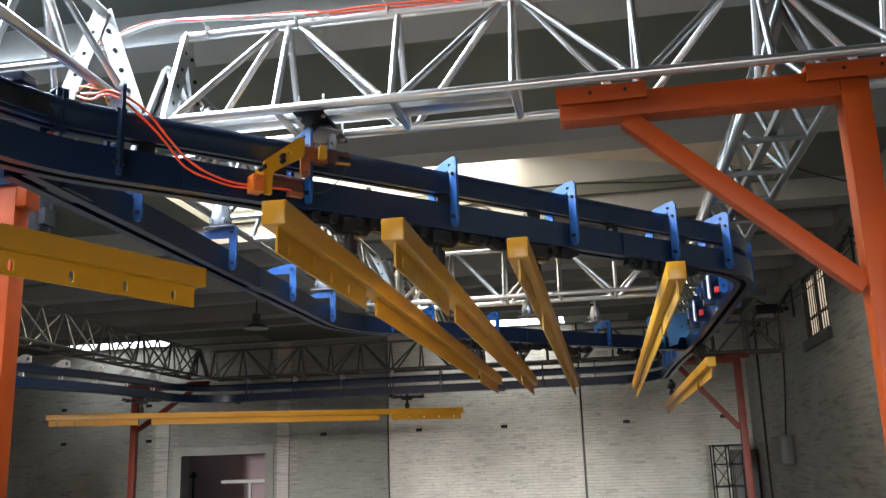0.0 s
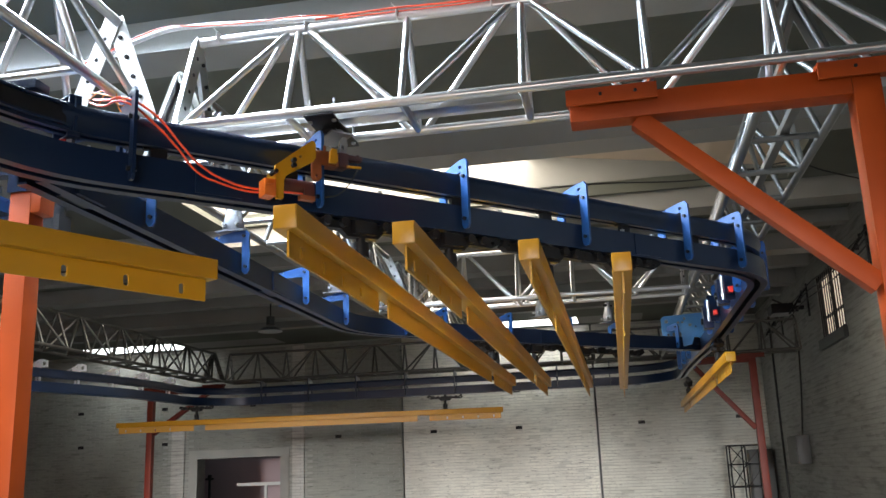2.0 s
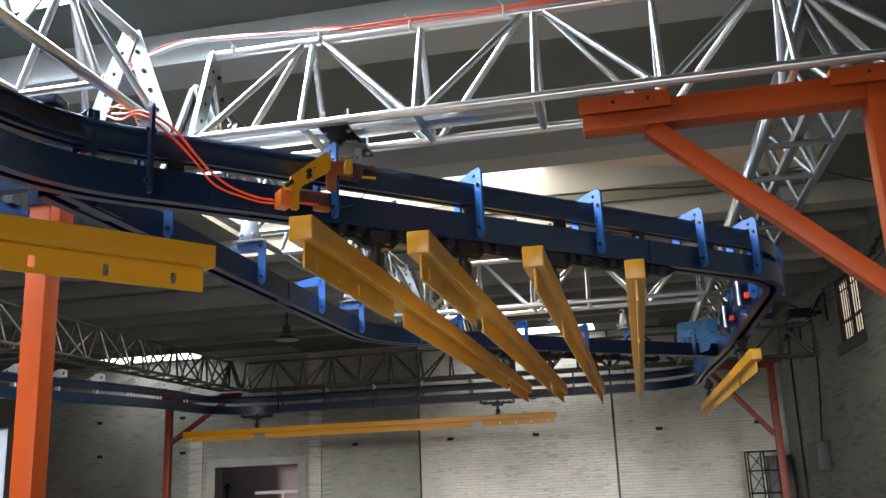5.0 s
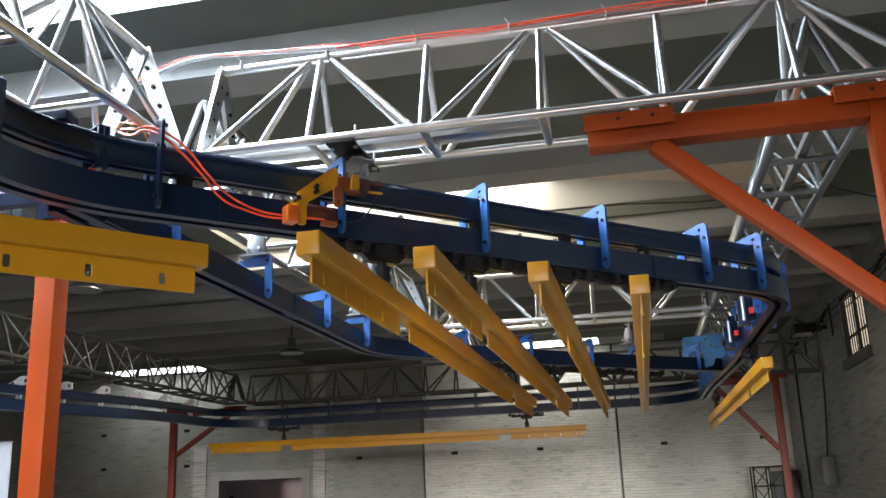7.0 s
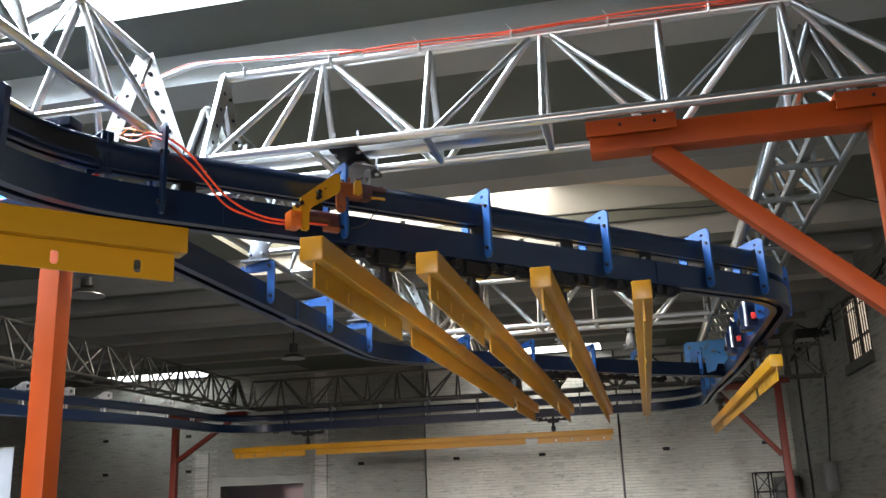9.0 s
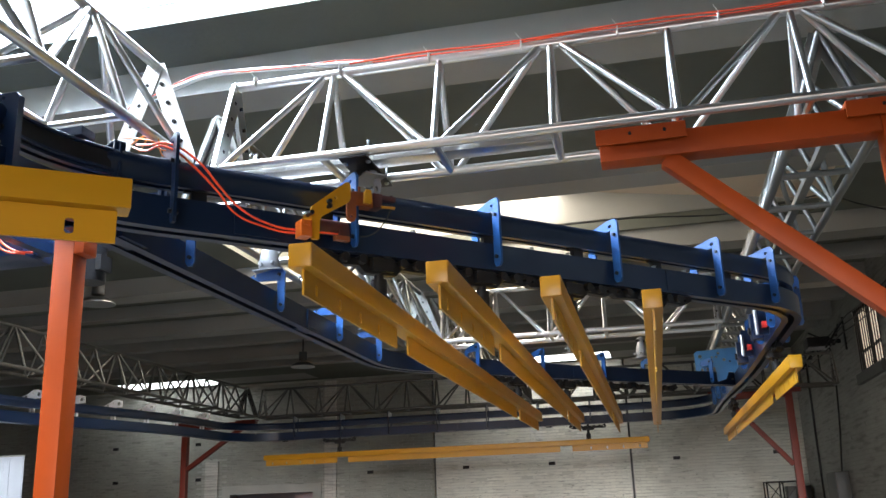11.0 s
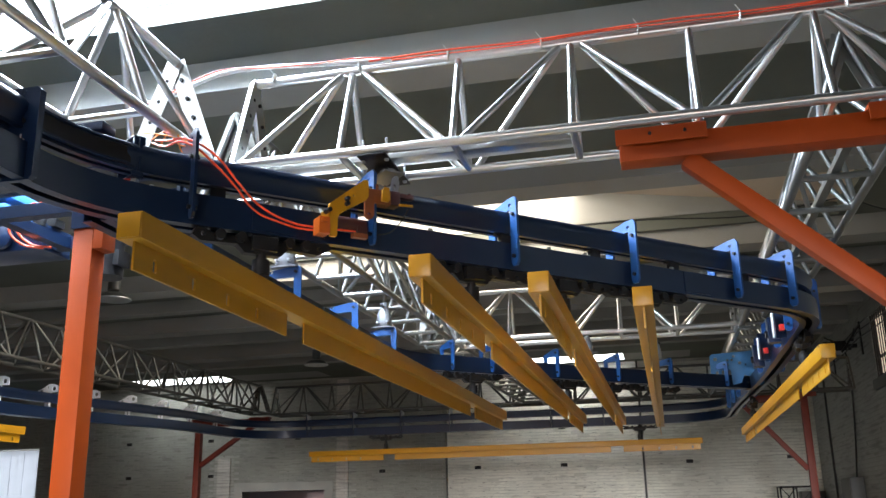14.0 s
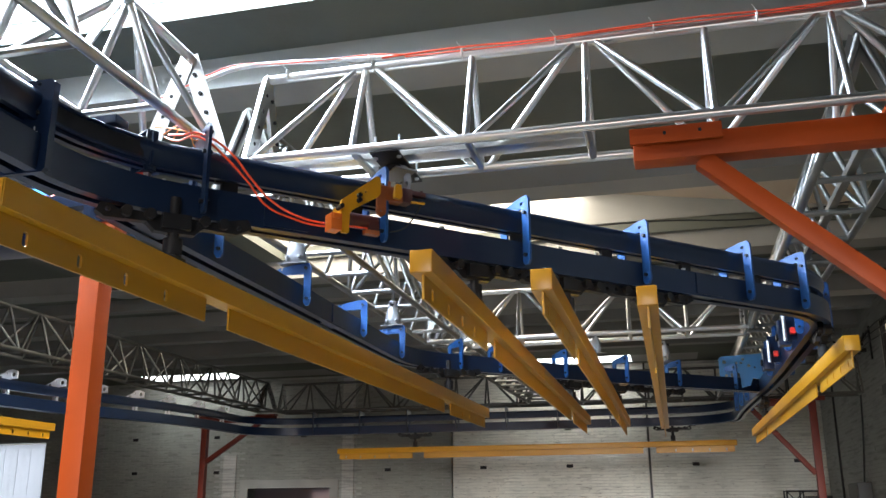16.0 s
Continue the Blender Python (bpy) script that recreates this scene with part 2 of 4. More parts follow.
CURTAIN = material("white strip curtain", (0.80, 0.80, 0.84), 0.5, 0.0, 0.06, 2)
cn = CURTAIN.node_tree
tr = cn.nodes.new("ShaderNodeBsdfTranslucent")
tr.inputs[0].default_value = (0.85, 0.86, 0.9, 1)
mx = cn.nodes.new("ShaderNodeMixShader")
mx.inputs[0].default_value = 0.6
cn.links.new(cn.nodes["Principled BSDF"].outputs[0], mx.inputs[1])
cn.links.new(tr.outputs[0], mx.inputs[2])
cn.links.new(mx.outputs[0], cn.nodes["Material Output"].inputs[0])
DARK_RED = material("dark red primer", (0.05, 0.011, 0.009), 0.4, 0.0, 0.2, 12)
RUST = material("rust brown primer", (0.22, 0.06, 0.015), 0.5, 0.0, 0.2, 12)
GREYBOX = material("grey enamel box", (0.045, 0.047, 0.044), 0.5, 0.0, 0.1, 5)
GLASS = glow("frosted daylight glass", (0.94, 0.97, 1.0), 5.0)
WINDOW_GLASS = glow("dull daylight pane", (1.0, 0.80, 0.62), 0.75)


# ---- mesh helpers ----
def box(bm, x0, y0, z0, x1, y1, z1, m=None):
    vs = bmesh.ops.create_cube(bm, size=1.0)["verts"]
    t = Matrix.Translation(((x0 + x1) / 2, (y0 + y1) / 2, (z0 + z1) / 2)) @ Matrix.Diagonal((abs(x1 - x0), abs(y1 - y0), abs(z1 - z0), 1))
    bmesh.ops.transform(bm, matrix=(m @ t) if m else t, verts=vs)
    return vs


def rod(bm, p, q, r, seg=10, r2=None):
    p, q = Vector(p), Vector(q)
    d = q - p
    vs = bmesh.ops.create_cone(bm, cap_ends=True, segments=seg, radius1=r, radius2=r if r2 is None else r2, depth=d.length)["verts"]
    bmesh.ops.transform(bm, matrix=Matrix.Translation((p + q) / 2) @ d.to_track_quat("Z", "Y").to_matrix().to_4x4(), verts=vs)
    return vs


def bar(bm, p, q, w, h, up=(0, 0, 1)):
    """A square-cut bar from p to q, w wide and h high."""
    p, q = Vector(p), Vector(q)
    d = (q - p).normalized()
    side = d.cross(Vector(up)).normalized()
    top = side.cross(d)
    r = Matrix((side, top, d)).transposed().to_4x4()
    vs = bmesh.ops.create_cube(bm, size=1.0)["verts"]
    bmesh.ops.transform(bm, matrix=Matrix.Translation((p + q) / 2) @ r @ Matrix.Diagonal((w, h, (q - p).length, 1)), verts=vs)
    return vs


def prism(bm, outline, thick, m=None):
    """An upright plate: outline in (u, v), thick along the third axis; u is x, v is z."""
    fs = []
    a = [bm.verts.new((u, -thick / 2, v)) for u, v in outline]
    c = [bm.verts.new((u, thick / 2, v)) for u, v in outline]
    k = len(outline)
    fs.append(bm.faces.new(a))
    fs.append(bm.faces.new(c[::-1]))
    for i in range(k):
        fs.append(bm.faces.new((a[i], c[i], c[(i + 1) % k], a[(i + 1) % k])))
    if m:
        bmesh.ops.transform(bm, matrix=m, verts=a + c)
    return a + c


def ring(u, v, r, r2=None, n=10):
    """A round or oval hole's outline."""
    return [(u + r * math.cos(2 * math.pi * i / n), v + (r2 or r) * math.sin(2 * math.pi * i / n)) for i in range(n)]


def plate(bm, outline, holes, thick, m=None):
    """An upright plate with real holes; u is x, v is z, thick along y."""
    made = []
    edges = {-1: [], 1: []}
    for loop in (outline, *holes):
        pair = {}
        for s in (-1, 1):
            vs = [bm.verts.new((u, s * thick / 2, v)) for u, v in loop]
            pair[s] = vs
            made += vs
            edges[s] += [bm.edges.new((vs[i], vs[(i + 1) % len(vs)])) for i in range(len(vs))]
        a, c = pair[-1], pair[1]
        for i in range(len(a)):
            j = (i + 1) % len(a)
            bm.faces.new((a[i], c[i], c[j], a[j]))
    for s in (-1, 1):
        bmesh.ops.triangle_fill(bm, use_beauty=True, use_dissolve=False, edges=edges[s])
    if m:
        bmesh.ops.transform(bm, matrix=m, verts=made)
    return made


def turned(bm, profile, sx=1.0, sy=1.0, n=14, m=None):
    """A body turned about z from (radius, height) pairs, flattened by sx and sy."""
    rings = [[bm.verts.new((sx * r * math.cos(2 * math.pi * i / n), sy * r * math.sin(2 * math.pi * i / n), z)) for i in range(n)] for r, z in profile]
    for a, b in zip(rings, rings[1:]):
        for i in range(n):
            bm.faces.new((a[i], a[(i + 1) % n], b[(i + 1) % n], b[i]))
    bm.faces.new(rings[0][::-1])
    bm.faces.new(rings[-1])
    vs = [v for r in rings for v in r]
    if m:
        bmesh.ops.transform(bm, matrix=m, verts=vs)
    return vs


def mesh_of(bm, name, mat, smooth=False):
    bmesh.ops.recalc_face_normals(bm, faces=bm.faces)
    me = bpy.data.meshes.new(name)
    bm.to_mesh(me)
    bm.free()
    me.materials.append(mat)
    if smooth:
        me.shade_smooth()
        me.set_sharp_from_angle(angle=radians(40))
    return me


def part(name, bm, mat, parent=None, label="", smooth=True, bevel=0.0):
    if bevel:
        bmesh.ops.bevel(bm, geom=[e for e in bm.edges if len(e.link_faces) == 2 and e.calc_face_angle(0) > 0.6], offset=bevel, segments=2, affect="EDGES", profile=0.6)
    ob = new(name, mesh_of(bm, name, mat, smooth))
    ob.parent = parent
    if label:
        ob["label"] = label
    return ob


def shared(name, me, parent, m):
    ob = new(name, me)
    ob.parent = parent
    ob.matrix_basis = m
    return ob


def thing(name, label, category, m=None, group="", kind=""):
    ob = tagged(new(name), label, category, group, kind)
    if m:
        ob.matrix_basis = m
    return ob


def structure(name, bm, mat, label, category="structure", parent=None, bevel=0.0, smooth=False):
    ob = part(name, bm, mat, parent, "", smooth, bevel)
    return tagged(ob, label, category, "", "structure")


def cord(name, pts, r, mat, parent=None, label=""):
    """A round cable through pts."""
    cu = bpy.data.curves.new(name, "CURVE")
    cu.dimensions, cu.bevel_depth, cu.bevel_resolution, cu.resolution_u = "3D", r, 2, 8
    sp = cu.splines.new("BEZIER")
    sp.bezier_points.add(len(pts) - 1)
    for b, p in zip(sp.bezier_points, pts):
        b.co = p
        b.handle_left_type = b.handle_right_type = "AUTO"
    cu.materials.append(mat)
    ob = new(name, cu)
    deps = bpy.context.evaluated_depsgraph_get()
    me = bpy.data.meshes.new_from_object(ob.evaluated_get(deps))
    bpy.data.objects.remove(ob)
    ob = new(name, me)
    me.shade_smooth()
    ob.parent = parent
    if label:
        ob["label"] = label
    return ob


# ---- the hall ----
W, E, S, N = HALL
bm = bmesh.new()
box(bm, W - 3, S - 3, -0.3, E + 3, N + 6, 0.0)
structure("floor", bm, FLOORM, "bare grey concrete workshop floor", "floor")

# north wall with a doorway, a curtained gateway, two open joints and put-log holes
DOOR = (-9.63, -7.62, 2.13)
GATE = (-17.8, -15.15, 3.3)
JOINTS = (-4.77, -0.52)
wall_n = thing("wall_north", "white painted brick wall with grimy joints", "wall", None, "", "structure")
# The west stretch gets darker brick in place of dimmer light.
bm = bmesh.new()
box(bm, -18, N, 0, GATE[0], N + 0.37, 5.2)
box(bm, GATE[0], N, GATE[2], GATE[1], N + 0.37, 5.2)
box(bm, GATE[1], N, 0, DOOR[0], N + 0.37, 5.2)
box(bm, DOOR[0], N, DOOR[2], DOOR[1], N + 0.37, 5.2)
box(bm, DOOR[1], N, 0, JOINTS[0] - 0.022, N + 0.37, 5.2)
part("brickwork", bm, BRICK_W, wall_n, "whitewashed brickwork coloured darker for its dim light", False)
bm = bmesh.new()
box(bm, JOINTS[1] + 0.022, N, 0, E + 0.37, N + 0.37, 5.2)
part("brickwork", bm, BRICK_N, wall_n, "", False)
bm = bmesh.new()
box(bm, JOINTS[0] + 0.022, N - 0.03, 0, JOINTS[1] - 0.022, N + 0.37, 5.2)
part("brick_panel", bm, BRICK_P, wall_n, "whiter washed brick panel, colour also raised for its light", False)
bm = bmesh.new()
for x in JOINTS:
    box(bm, x - 0.021, N + 0.12, 0, x + 0.021, N + 0.36, 5.2)
part("joint_backing", bm, GREYBOX, wall_n, "dark open joint", False)
bm = bmesh.new()
box(bm, -10.27, N - 0.05, 0, -9.95, N - 0.003, 2.9)
part("pier", bm, BRICK_N, wall_n, "", False)
bm = bmesh.new()
box(bm, -7.32, N - 0.08, 0, -7.05, N - 0.003, 4.6)
part("pier", bm, BRICK_N, wall_n, "", False)
bm = bmesh.new()
for x0, x1, z0, z1 in ((-9.83, -9.63, 0, 2.31), (-7.62, -7.42, 0, 2.31), (-9.63, -7.62, 2.13, 2.31)):
    box(bm, x0, N - 0.035, z0, x1, N + 0.38, z1)
structure("door_frame", bm, GREY_PLASTER, "grey-white plastered door surround in the brick wall", "door frame")
# Black blocks, proud of the bricks, stand in for shaded put-log holes.
for x, z in ((-12.65, 3.3), (-12.61, 2.51), (-10.49, 3.31), (-10.46, 2.5), (-6.26, 2.5), (-4.07, 2.51), (-2.19, 2.51), (0.41, 2.51), (2.4, 2.54), (-8.3, 3.3), (-6.3, 3.32), (-2.2, 3.3), (0.4, 3.32)):
    bm = bmesh.new()
    n_in = N - (0.03 if JOINTS[0] < x < JOINTS[1] else 0.0)
    box(bm, x - 0.07, n_in - 0.013, z - 0.035, x + 0.07, n_in + 0.02, z + 0.035)
    part("put_log_patch", bm, BLACK, wall_n, "black block drawn for a shaded put-log hole", False)
bm = bmesh.new()
box(bm, -12, N + 4.0, 0, -5, N + 4.2, 3)
box(bm, -12.2, N + 0.37, 0, -12, N + 4.2, 3)
box(bm, -5, N + 0.37, 0, -4.8, N + 4.2, 3)
box(bm, -12.2, N + 0.37, 3, -4.8, N + 1.6, 3.1)
structure("back_room", bm, DARKROOM, "dim plastered room behind the doorway", "room")
bm = bmesh.new()
box(bm, -9.62, N + 2.2, 1.48, -6.0, N + 2.3, 1.56)
for x in (-8.9, -6.6):
    box(bm, x, N + 2.22, 0, x + 0.06, N + 2.28, 1.48)
tagged(part("pipe_rail", bm, PLASTER), "pale horizontal rail standing in the dim back room", "rail")
bm = bmesh.new()
rod(bm, (-9.75, N + 0.9, 0), (-9.75, N + 0.9, 1.66), 0.03, 10)
rod(bm, (-9.85, N + 0.9, 1.68), (-9.65, N + 0.9, 1.68), 0.025, 10)
rod(bm, (-9.75, N + 0.9, 1.66), (-9.75, N + 0.9, 1.78), 0.05, 12)
tagged(part("valve_post", bm, BLACK), "black standpipe with a valve inside the doorway", "standpipe")
curtain = thing("strip_curtain", "white translucent strip curtain hanging in the gateway", "curtain", pose(0, N + 0.18, 0))
for i in range(14):
    bm = bmesh.new()
    x = GATE[0] + 0.01 + i * 0.19
    o = [(x, 0.03), (x, GATE[2] - 0.02), (x + 0.2, GATE[2] - 0.02), (x + 0.2, 0.03)]
    prism(bm, o, 0.004, pose(0, 0.006 * (i % 2), 0))
    part("strip", bm, CURTAIN, curtain, "", False)


# roof: slab with openings, ribs along x
# openings in the slab: west, east, south, north, and where the glass ends towards the east
# The fifth is out of view, added to light the front trusses.
SKY_LIGHTS = [(-4.6, 2.0, 8.1, 10.15, -0.85), (-3.2, 0.6, 18.85, 19.75, -0.75), (-12.2, -7.4, 18.85, 19.75, -9.6), (-5.2, -0.2, 2.95, 4.62, -1.7), (-6.4, -1.0, 0.5, 2.58, -2.0)]
bm = bmesh.new()
ys = sorted({S - 0.4, N + 0.4, *[v for o in SKY_LIGHTS for v in o[2:4]]})
for y0, y1 in zip(ys, ys[1:]):
    cuts = sorted((o[0], o[1]) for o in SKY_LIGHTS if o[2] <= y0 and y1 <= o[3])
    x = -18.0
    for a, c in cuts:
        box(bm, x, y0, Z_SLAB, a, y1, Z_SLAB + 0.15)
        x = c
    box(bm, x, y0, Z_SLAB, E + 0.4, y1, Z_SLAB + 0.15)
RIB0, RIB_STEP, RIB_W = 5.52, 2.53, 0.37
slab_faces = len(bm.faces)
k = -6
while RIB0 + k * RIB_STEP < N:
    y1 = RIB0 + k * RIB_STEP
    if y1 - RIB_W > S and abs(y1 - 18.17) > 0.5:
        box(bm, -18, y1 - RIB_W, Z_RIB, E + 0.2, y1, Z_SLAB + 0.01)
    k += 1
for y1 in (11.85, 14.38, 16.91):
    box(bm, -18, y1 - 0.22, Z_RIB + 0.06, E + 0.2, y1, Z_SLAB + 0.01)
shafts = []
UPSTAND = (0.55, 0.16, 0.16, 0.55, 0.55)
for UP, (x0, x1, y0, y1, xg) in zip(UPSTAND, SKY_LIGHTS):
    if UP < 0.2:
        box(bm, xg, y0, Z_SLAB + 0.002, x1, y1, Z_SLAB + 0.148)
        continue
    for a in ((x0 - 0.1, y0 - 0.1, x0, y1 + 0.1), (x0, y0 - 0.1, x1, y0), (x0, y1, x1, y1 + 0.1)):
        box(bm, a[0], a[1], Z_SLAB + 0.14, a[2], a[3], Z_SLAB + UP)
    shaft_face = len(bm.faces)
    prism(bm, [(x1 + 0.02, Z_SLAB + 0.14), (xg, Z_SLAB + UP), (xg, Z_SLAB + UP + 0.1), (x1 + 0.12, Z_SLAB + 0.15)], y1 - y0, pose(0, (y0 + y1) / 2, 0))
    bm.faces.ensure_lookup_table()
    shafts += bm.faces[shaft_face:]
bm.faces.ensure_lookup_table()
# Ribs take the lighter concrete, so the slab between reads as shaded.
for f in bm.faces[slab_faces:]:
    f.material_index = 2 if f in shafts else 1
ceiling = structure("ceiling", bm, SLAB, "concrete roof with rooflights, shade between grey ribs coloured into the slab", "ceiling")
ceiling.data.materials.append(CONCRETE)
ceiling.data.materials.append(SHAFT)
for i, (x0, x1, y0, y1, xg) in enumerate(SKY_LIGHTS):
    UP = UPSTAND[i]
    bm = bmesh.new()
    if UP < 0.2:
        box(bm, x0, y0, Z_SLAB + 0.01, xg, y1, Z_SLAB + 0.04)
    else:
        box(bm, x0 - 0.1, y0 - 0.1, Z_SLAB + UP + 0.005, xg, y1 + 0.1, Z_SLAB + UP + 0.035)
    structure("rooflight_%d" % (i + 1), bm, GLASS, "bright frosted rooflight in the concrete roof", "rooflight")
    day_lamp("rooflight_lamp", (x0 + xg) / 2, (y0 + y1) / 2, Z_SLAB + (UP - 0.02 if UP > 0.2 else -0.01), xg - x0, y1 - y0, SKY_WATTS[i], color=(0.66, 0.80, 1.0) if i > 2 else (1.0, 0.86, 0.68))

# east wall with a barred window
WIN = (12.5, 13.95, 3.29, 4.2)
bm = bmesh.new()
box(bm, E, S, 0, E + 0.37, WIN[0], 5.2)
box(bm, E, WIN[0], 0, E + 0.37, WIN[1], WIN[2])
box(bm, E, WIN[0], WIN[3], E + 0.37, WIN[1], 5.2)
box(bm, E, WIN[1], 0, E + 0.37, N, 5.2)
structure("wall_east", bm, BRICK_E, "whitewashed brick wall, its shade coloured grey", "wall")
bm = bmesh.new()
box(bm, -18.2, S, 0, -18, N + 0.37, 5.2)
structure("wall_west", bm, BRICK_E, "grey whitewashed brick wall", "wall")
# Unseen south wall; its wide opening is added to shape the sunlight.
bm = bmesh.new()
box(bm, -18, S - 0.37, 0, -10.5, S, 5.2)
box(bm, 2.85, S - 0.37, 0, E + 0.37, S, 5.2)
box(bm, -10.5, S - 0.37, 2.75, 2.85, S, 5.2)
structure("wall_south", bm, BRICK_N, "white painted brick wall", "wall")


# ---- trusses ----
def truss(name, p, q, label, width=0.33, height=0.45, bay=0.478, flip=1, metal=None):
    """A three-chord truss with its apex up, from p to q (centre line of the two lower chords)."""
    metal = metal or ALU
    p, q = Vector(p), Vector(q)
    d = q - p
    ln = d.length
    d.normalize()
    side = Vector((-d.y, d.x, 0))
    root = thing(name, label, "truss", Matrix.Translation(p), "aluminium trusses")
    lo = [side * s * width / 2 for s in (-1, 1)]
    top = Vector((0, 0, height))
    for o, r in ((lo[0], 0.02), (lo[1], 0.02), (top, 0.02)):
        bm = bmesh.new()
        rod(bm, o, o + d * ln, r, 14)
        part("chord", bm, metal, root)
    n = max(2, round(ln / bay))
    st = ln / n
    for c in (d * 0.02, d * (ln - 0.02)):
        for o in lo:
            bm = bmesh.new()
            k = 0.004 if o is lo[0] else -0.004
            bar(bm, o + c + d * k, top + c + d * k, 0.075, 0.006, d)
            fl = part("end_plate", bm, metal, root, "perforated end plate", False)
            for k in (0.2, 0.4, 0.6, 0.8):
                bm = bmesh.new()
                h = (o + c).lerp(top + c, k)
                rod(bm, h - d * 0.009, h + d * 0.009, 0.009, 8)
                part("bolt", bm, BLACK, fl)
    for i in range(n + 1):
        c = d * st * i
        bm = bmesh.new()
        rod(bm, lo[0] + c, lo[1] + c, 0.016, 8)
        part("rung", bm, metal, root)
        for o in lo:
            bm = bmesh.new()
            rod(bm, o + c, top + c, 0.0145, 10)
            part("post", bm, metal, root)
            if i < n:
                bm = bmesh.new()
                e = c + d * st
                if (i + flip) % 2 == 0:
                    rod(bm, top + c + d * 0.04, o + e - d * 0.03, 0.0145, 10)
                else:
                    rod(bm, o + c + d * 0.03, top + e - d * 0.04, 0.0145, 10)
                part("diagonal", bm, metal, root)
    return root


ZT2 = ZC + 1.53
truss("truss", (-1.713, 3.475, Z_TRUSS), (-1.713 + 0.478 * 9, 3.475, Z_TRUSS), "silver aluminium lattice truss with orange cable on top")
# Trusses in less light get the darkened aluminium.
truss("truss", (0.82, 3.7, Z_TRUSS), (0.82, 7.7, Z_TRUSS), "aluminium lattice truss above the conveyor bend, coloured dimmer for weak light", metal=ALU_DIM)
truss("truss", (0.82, 8.05, Z_TRUSS + 0.02), (0.82, 13.7, ZT2), "aluminium lattice truss above the conveyor link, coloured dimmer for weak light", metal=ALU_DIM)
truss("truss", (-1.75, 7.87, Z_TRUSS), (0.62, 7.87, Z_TRUSS), "bright aluminium lattice truss between two others")
truss("truss", (-1.93, 3.75, Z_TRUSS), (-1.93, 7.7, Z_TRUSS), "aluminium lattice truss above the slanting conveyor, coloured dimmer for weak light", metal=ALU_DIM)
truss("truss", (-1.93, -2.5, Z_TRUSS), (-1.93, 3.2, Z_TRUSS), "sunlit aluminium lattice truss overhead")
truss("truss", (-1.93, 8.05, Z_TRUSS + 0.02), (-1.93, 13.7, ZT2), "aluminium lattice truss to the far wall, shade put into its colour", metal=ALU_FAR)
truss("truss", (-6.2, 13.95, ZT2), (2.6, 13.95, ZT2), "lattice truss along the brick wall, shade put into its colour", metal=ALU_FAR)
truss("truss", (-6.35, 1.0, ZT2), (-6.35, 13.7, ZT2), "lattice truss beside the far conveyor, shade put into its colour", metal=ALU_FAR)


# ---- steel frames ----
def portal(name, x, y, ztop, arm, brace, label, w=0.1, paint=None):
    """A post with an arm and a diagonal brace; arm: signed reach along x."""
    root = thing(name, label, "support frame", pose(x, y, 0), "orange steel frames")
    s = 1 if arm > 0 else -1
    bm = bmesh.new()
    box(bm, -w / 2, -w / 2, 0.012, w / 2, w / 2, ztop - 0.02)
    part("post", bm, paint or ORANGE, root, "", True, 0.006)
    bm = bmesh.new()
    box(bm, s * w / 2, -w / 2, ztop - 0.02 - w, arm, w / 2, ztop - 0.02)
    part("arm", bm, paint or ORANGE, root, "", True, 0.006)
    if brace:
        bm = bmesh.new()
        bar(bm, (arm - s * 0.25, 0, ztop - 0.02 - w), (s * w * 0.5, 0, ztop - 0.02 - w - brace), w * 0.7, w * 0.7, (0, 1, 0))
        part("brace", bm, paint or ORANGE, root, "", True, 0.005)
    bm = bmesh.new()
    box(bm, -0.13, -0.13, 0, 0.13, 0.13, 0.012)
    part("foot_plate", bm, paint or ORANGE, root)
    for a in (0.0, arm - s * 0.16) if abs(arm) > 0.3 else ():
        bm = bmesh.new()
        box(bm, a - 0.17, -0.075, ztop - 0.02, a + 0.17, 0.075, ztop - 0.002)
        box(bm, a - 0.17, -0.085, ztop - 0.065, a + 0.17, -0.073, ztop - 0.002)
        seat = part("seat_plate", bm, paint or ORANGE, root)
        # Black studs drawn for two dark holes in the seat plate.
        for u in (-0.04, 0.09):
            bm = bmesh.new()
            rod(bm, (a + u, -0.091, ztop - 0.03), (a + u, -0.085, ztop - 0.03), 0.007, 6)
            part("bolt", bm, BLACK, seat)
    return root


portal("support_frame", 0.96, 3.42, Z_TRUSS - 0.02, -1.07, 0.70, "orange-red painted square tube post with braced arm under a truss")
portal("support_frame", -2.48, 3.47, 2.92, 0.1, 0, "orange-red painted square tube post beside the conveyor")
# The two far frames use the shaded copy of the orange.
portal("support_frame", 1.93, 13.95, ZT2 - 0.02, -1.1, 0.95, "square tube post with brace by the brick wall, orange darkened for shade", paint=ORANGE_SHADED)
portal("support_frame", -7.55, 13.95, ZT2 - 0.02, 1.25, 0.62, "square tube post with brace near the doorway, orange darkened for shade", paint=ORANGE_SHADED)


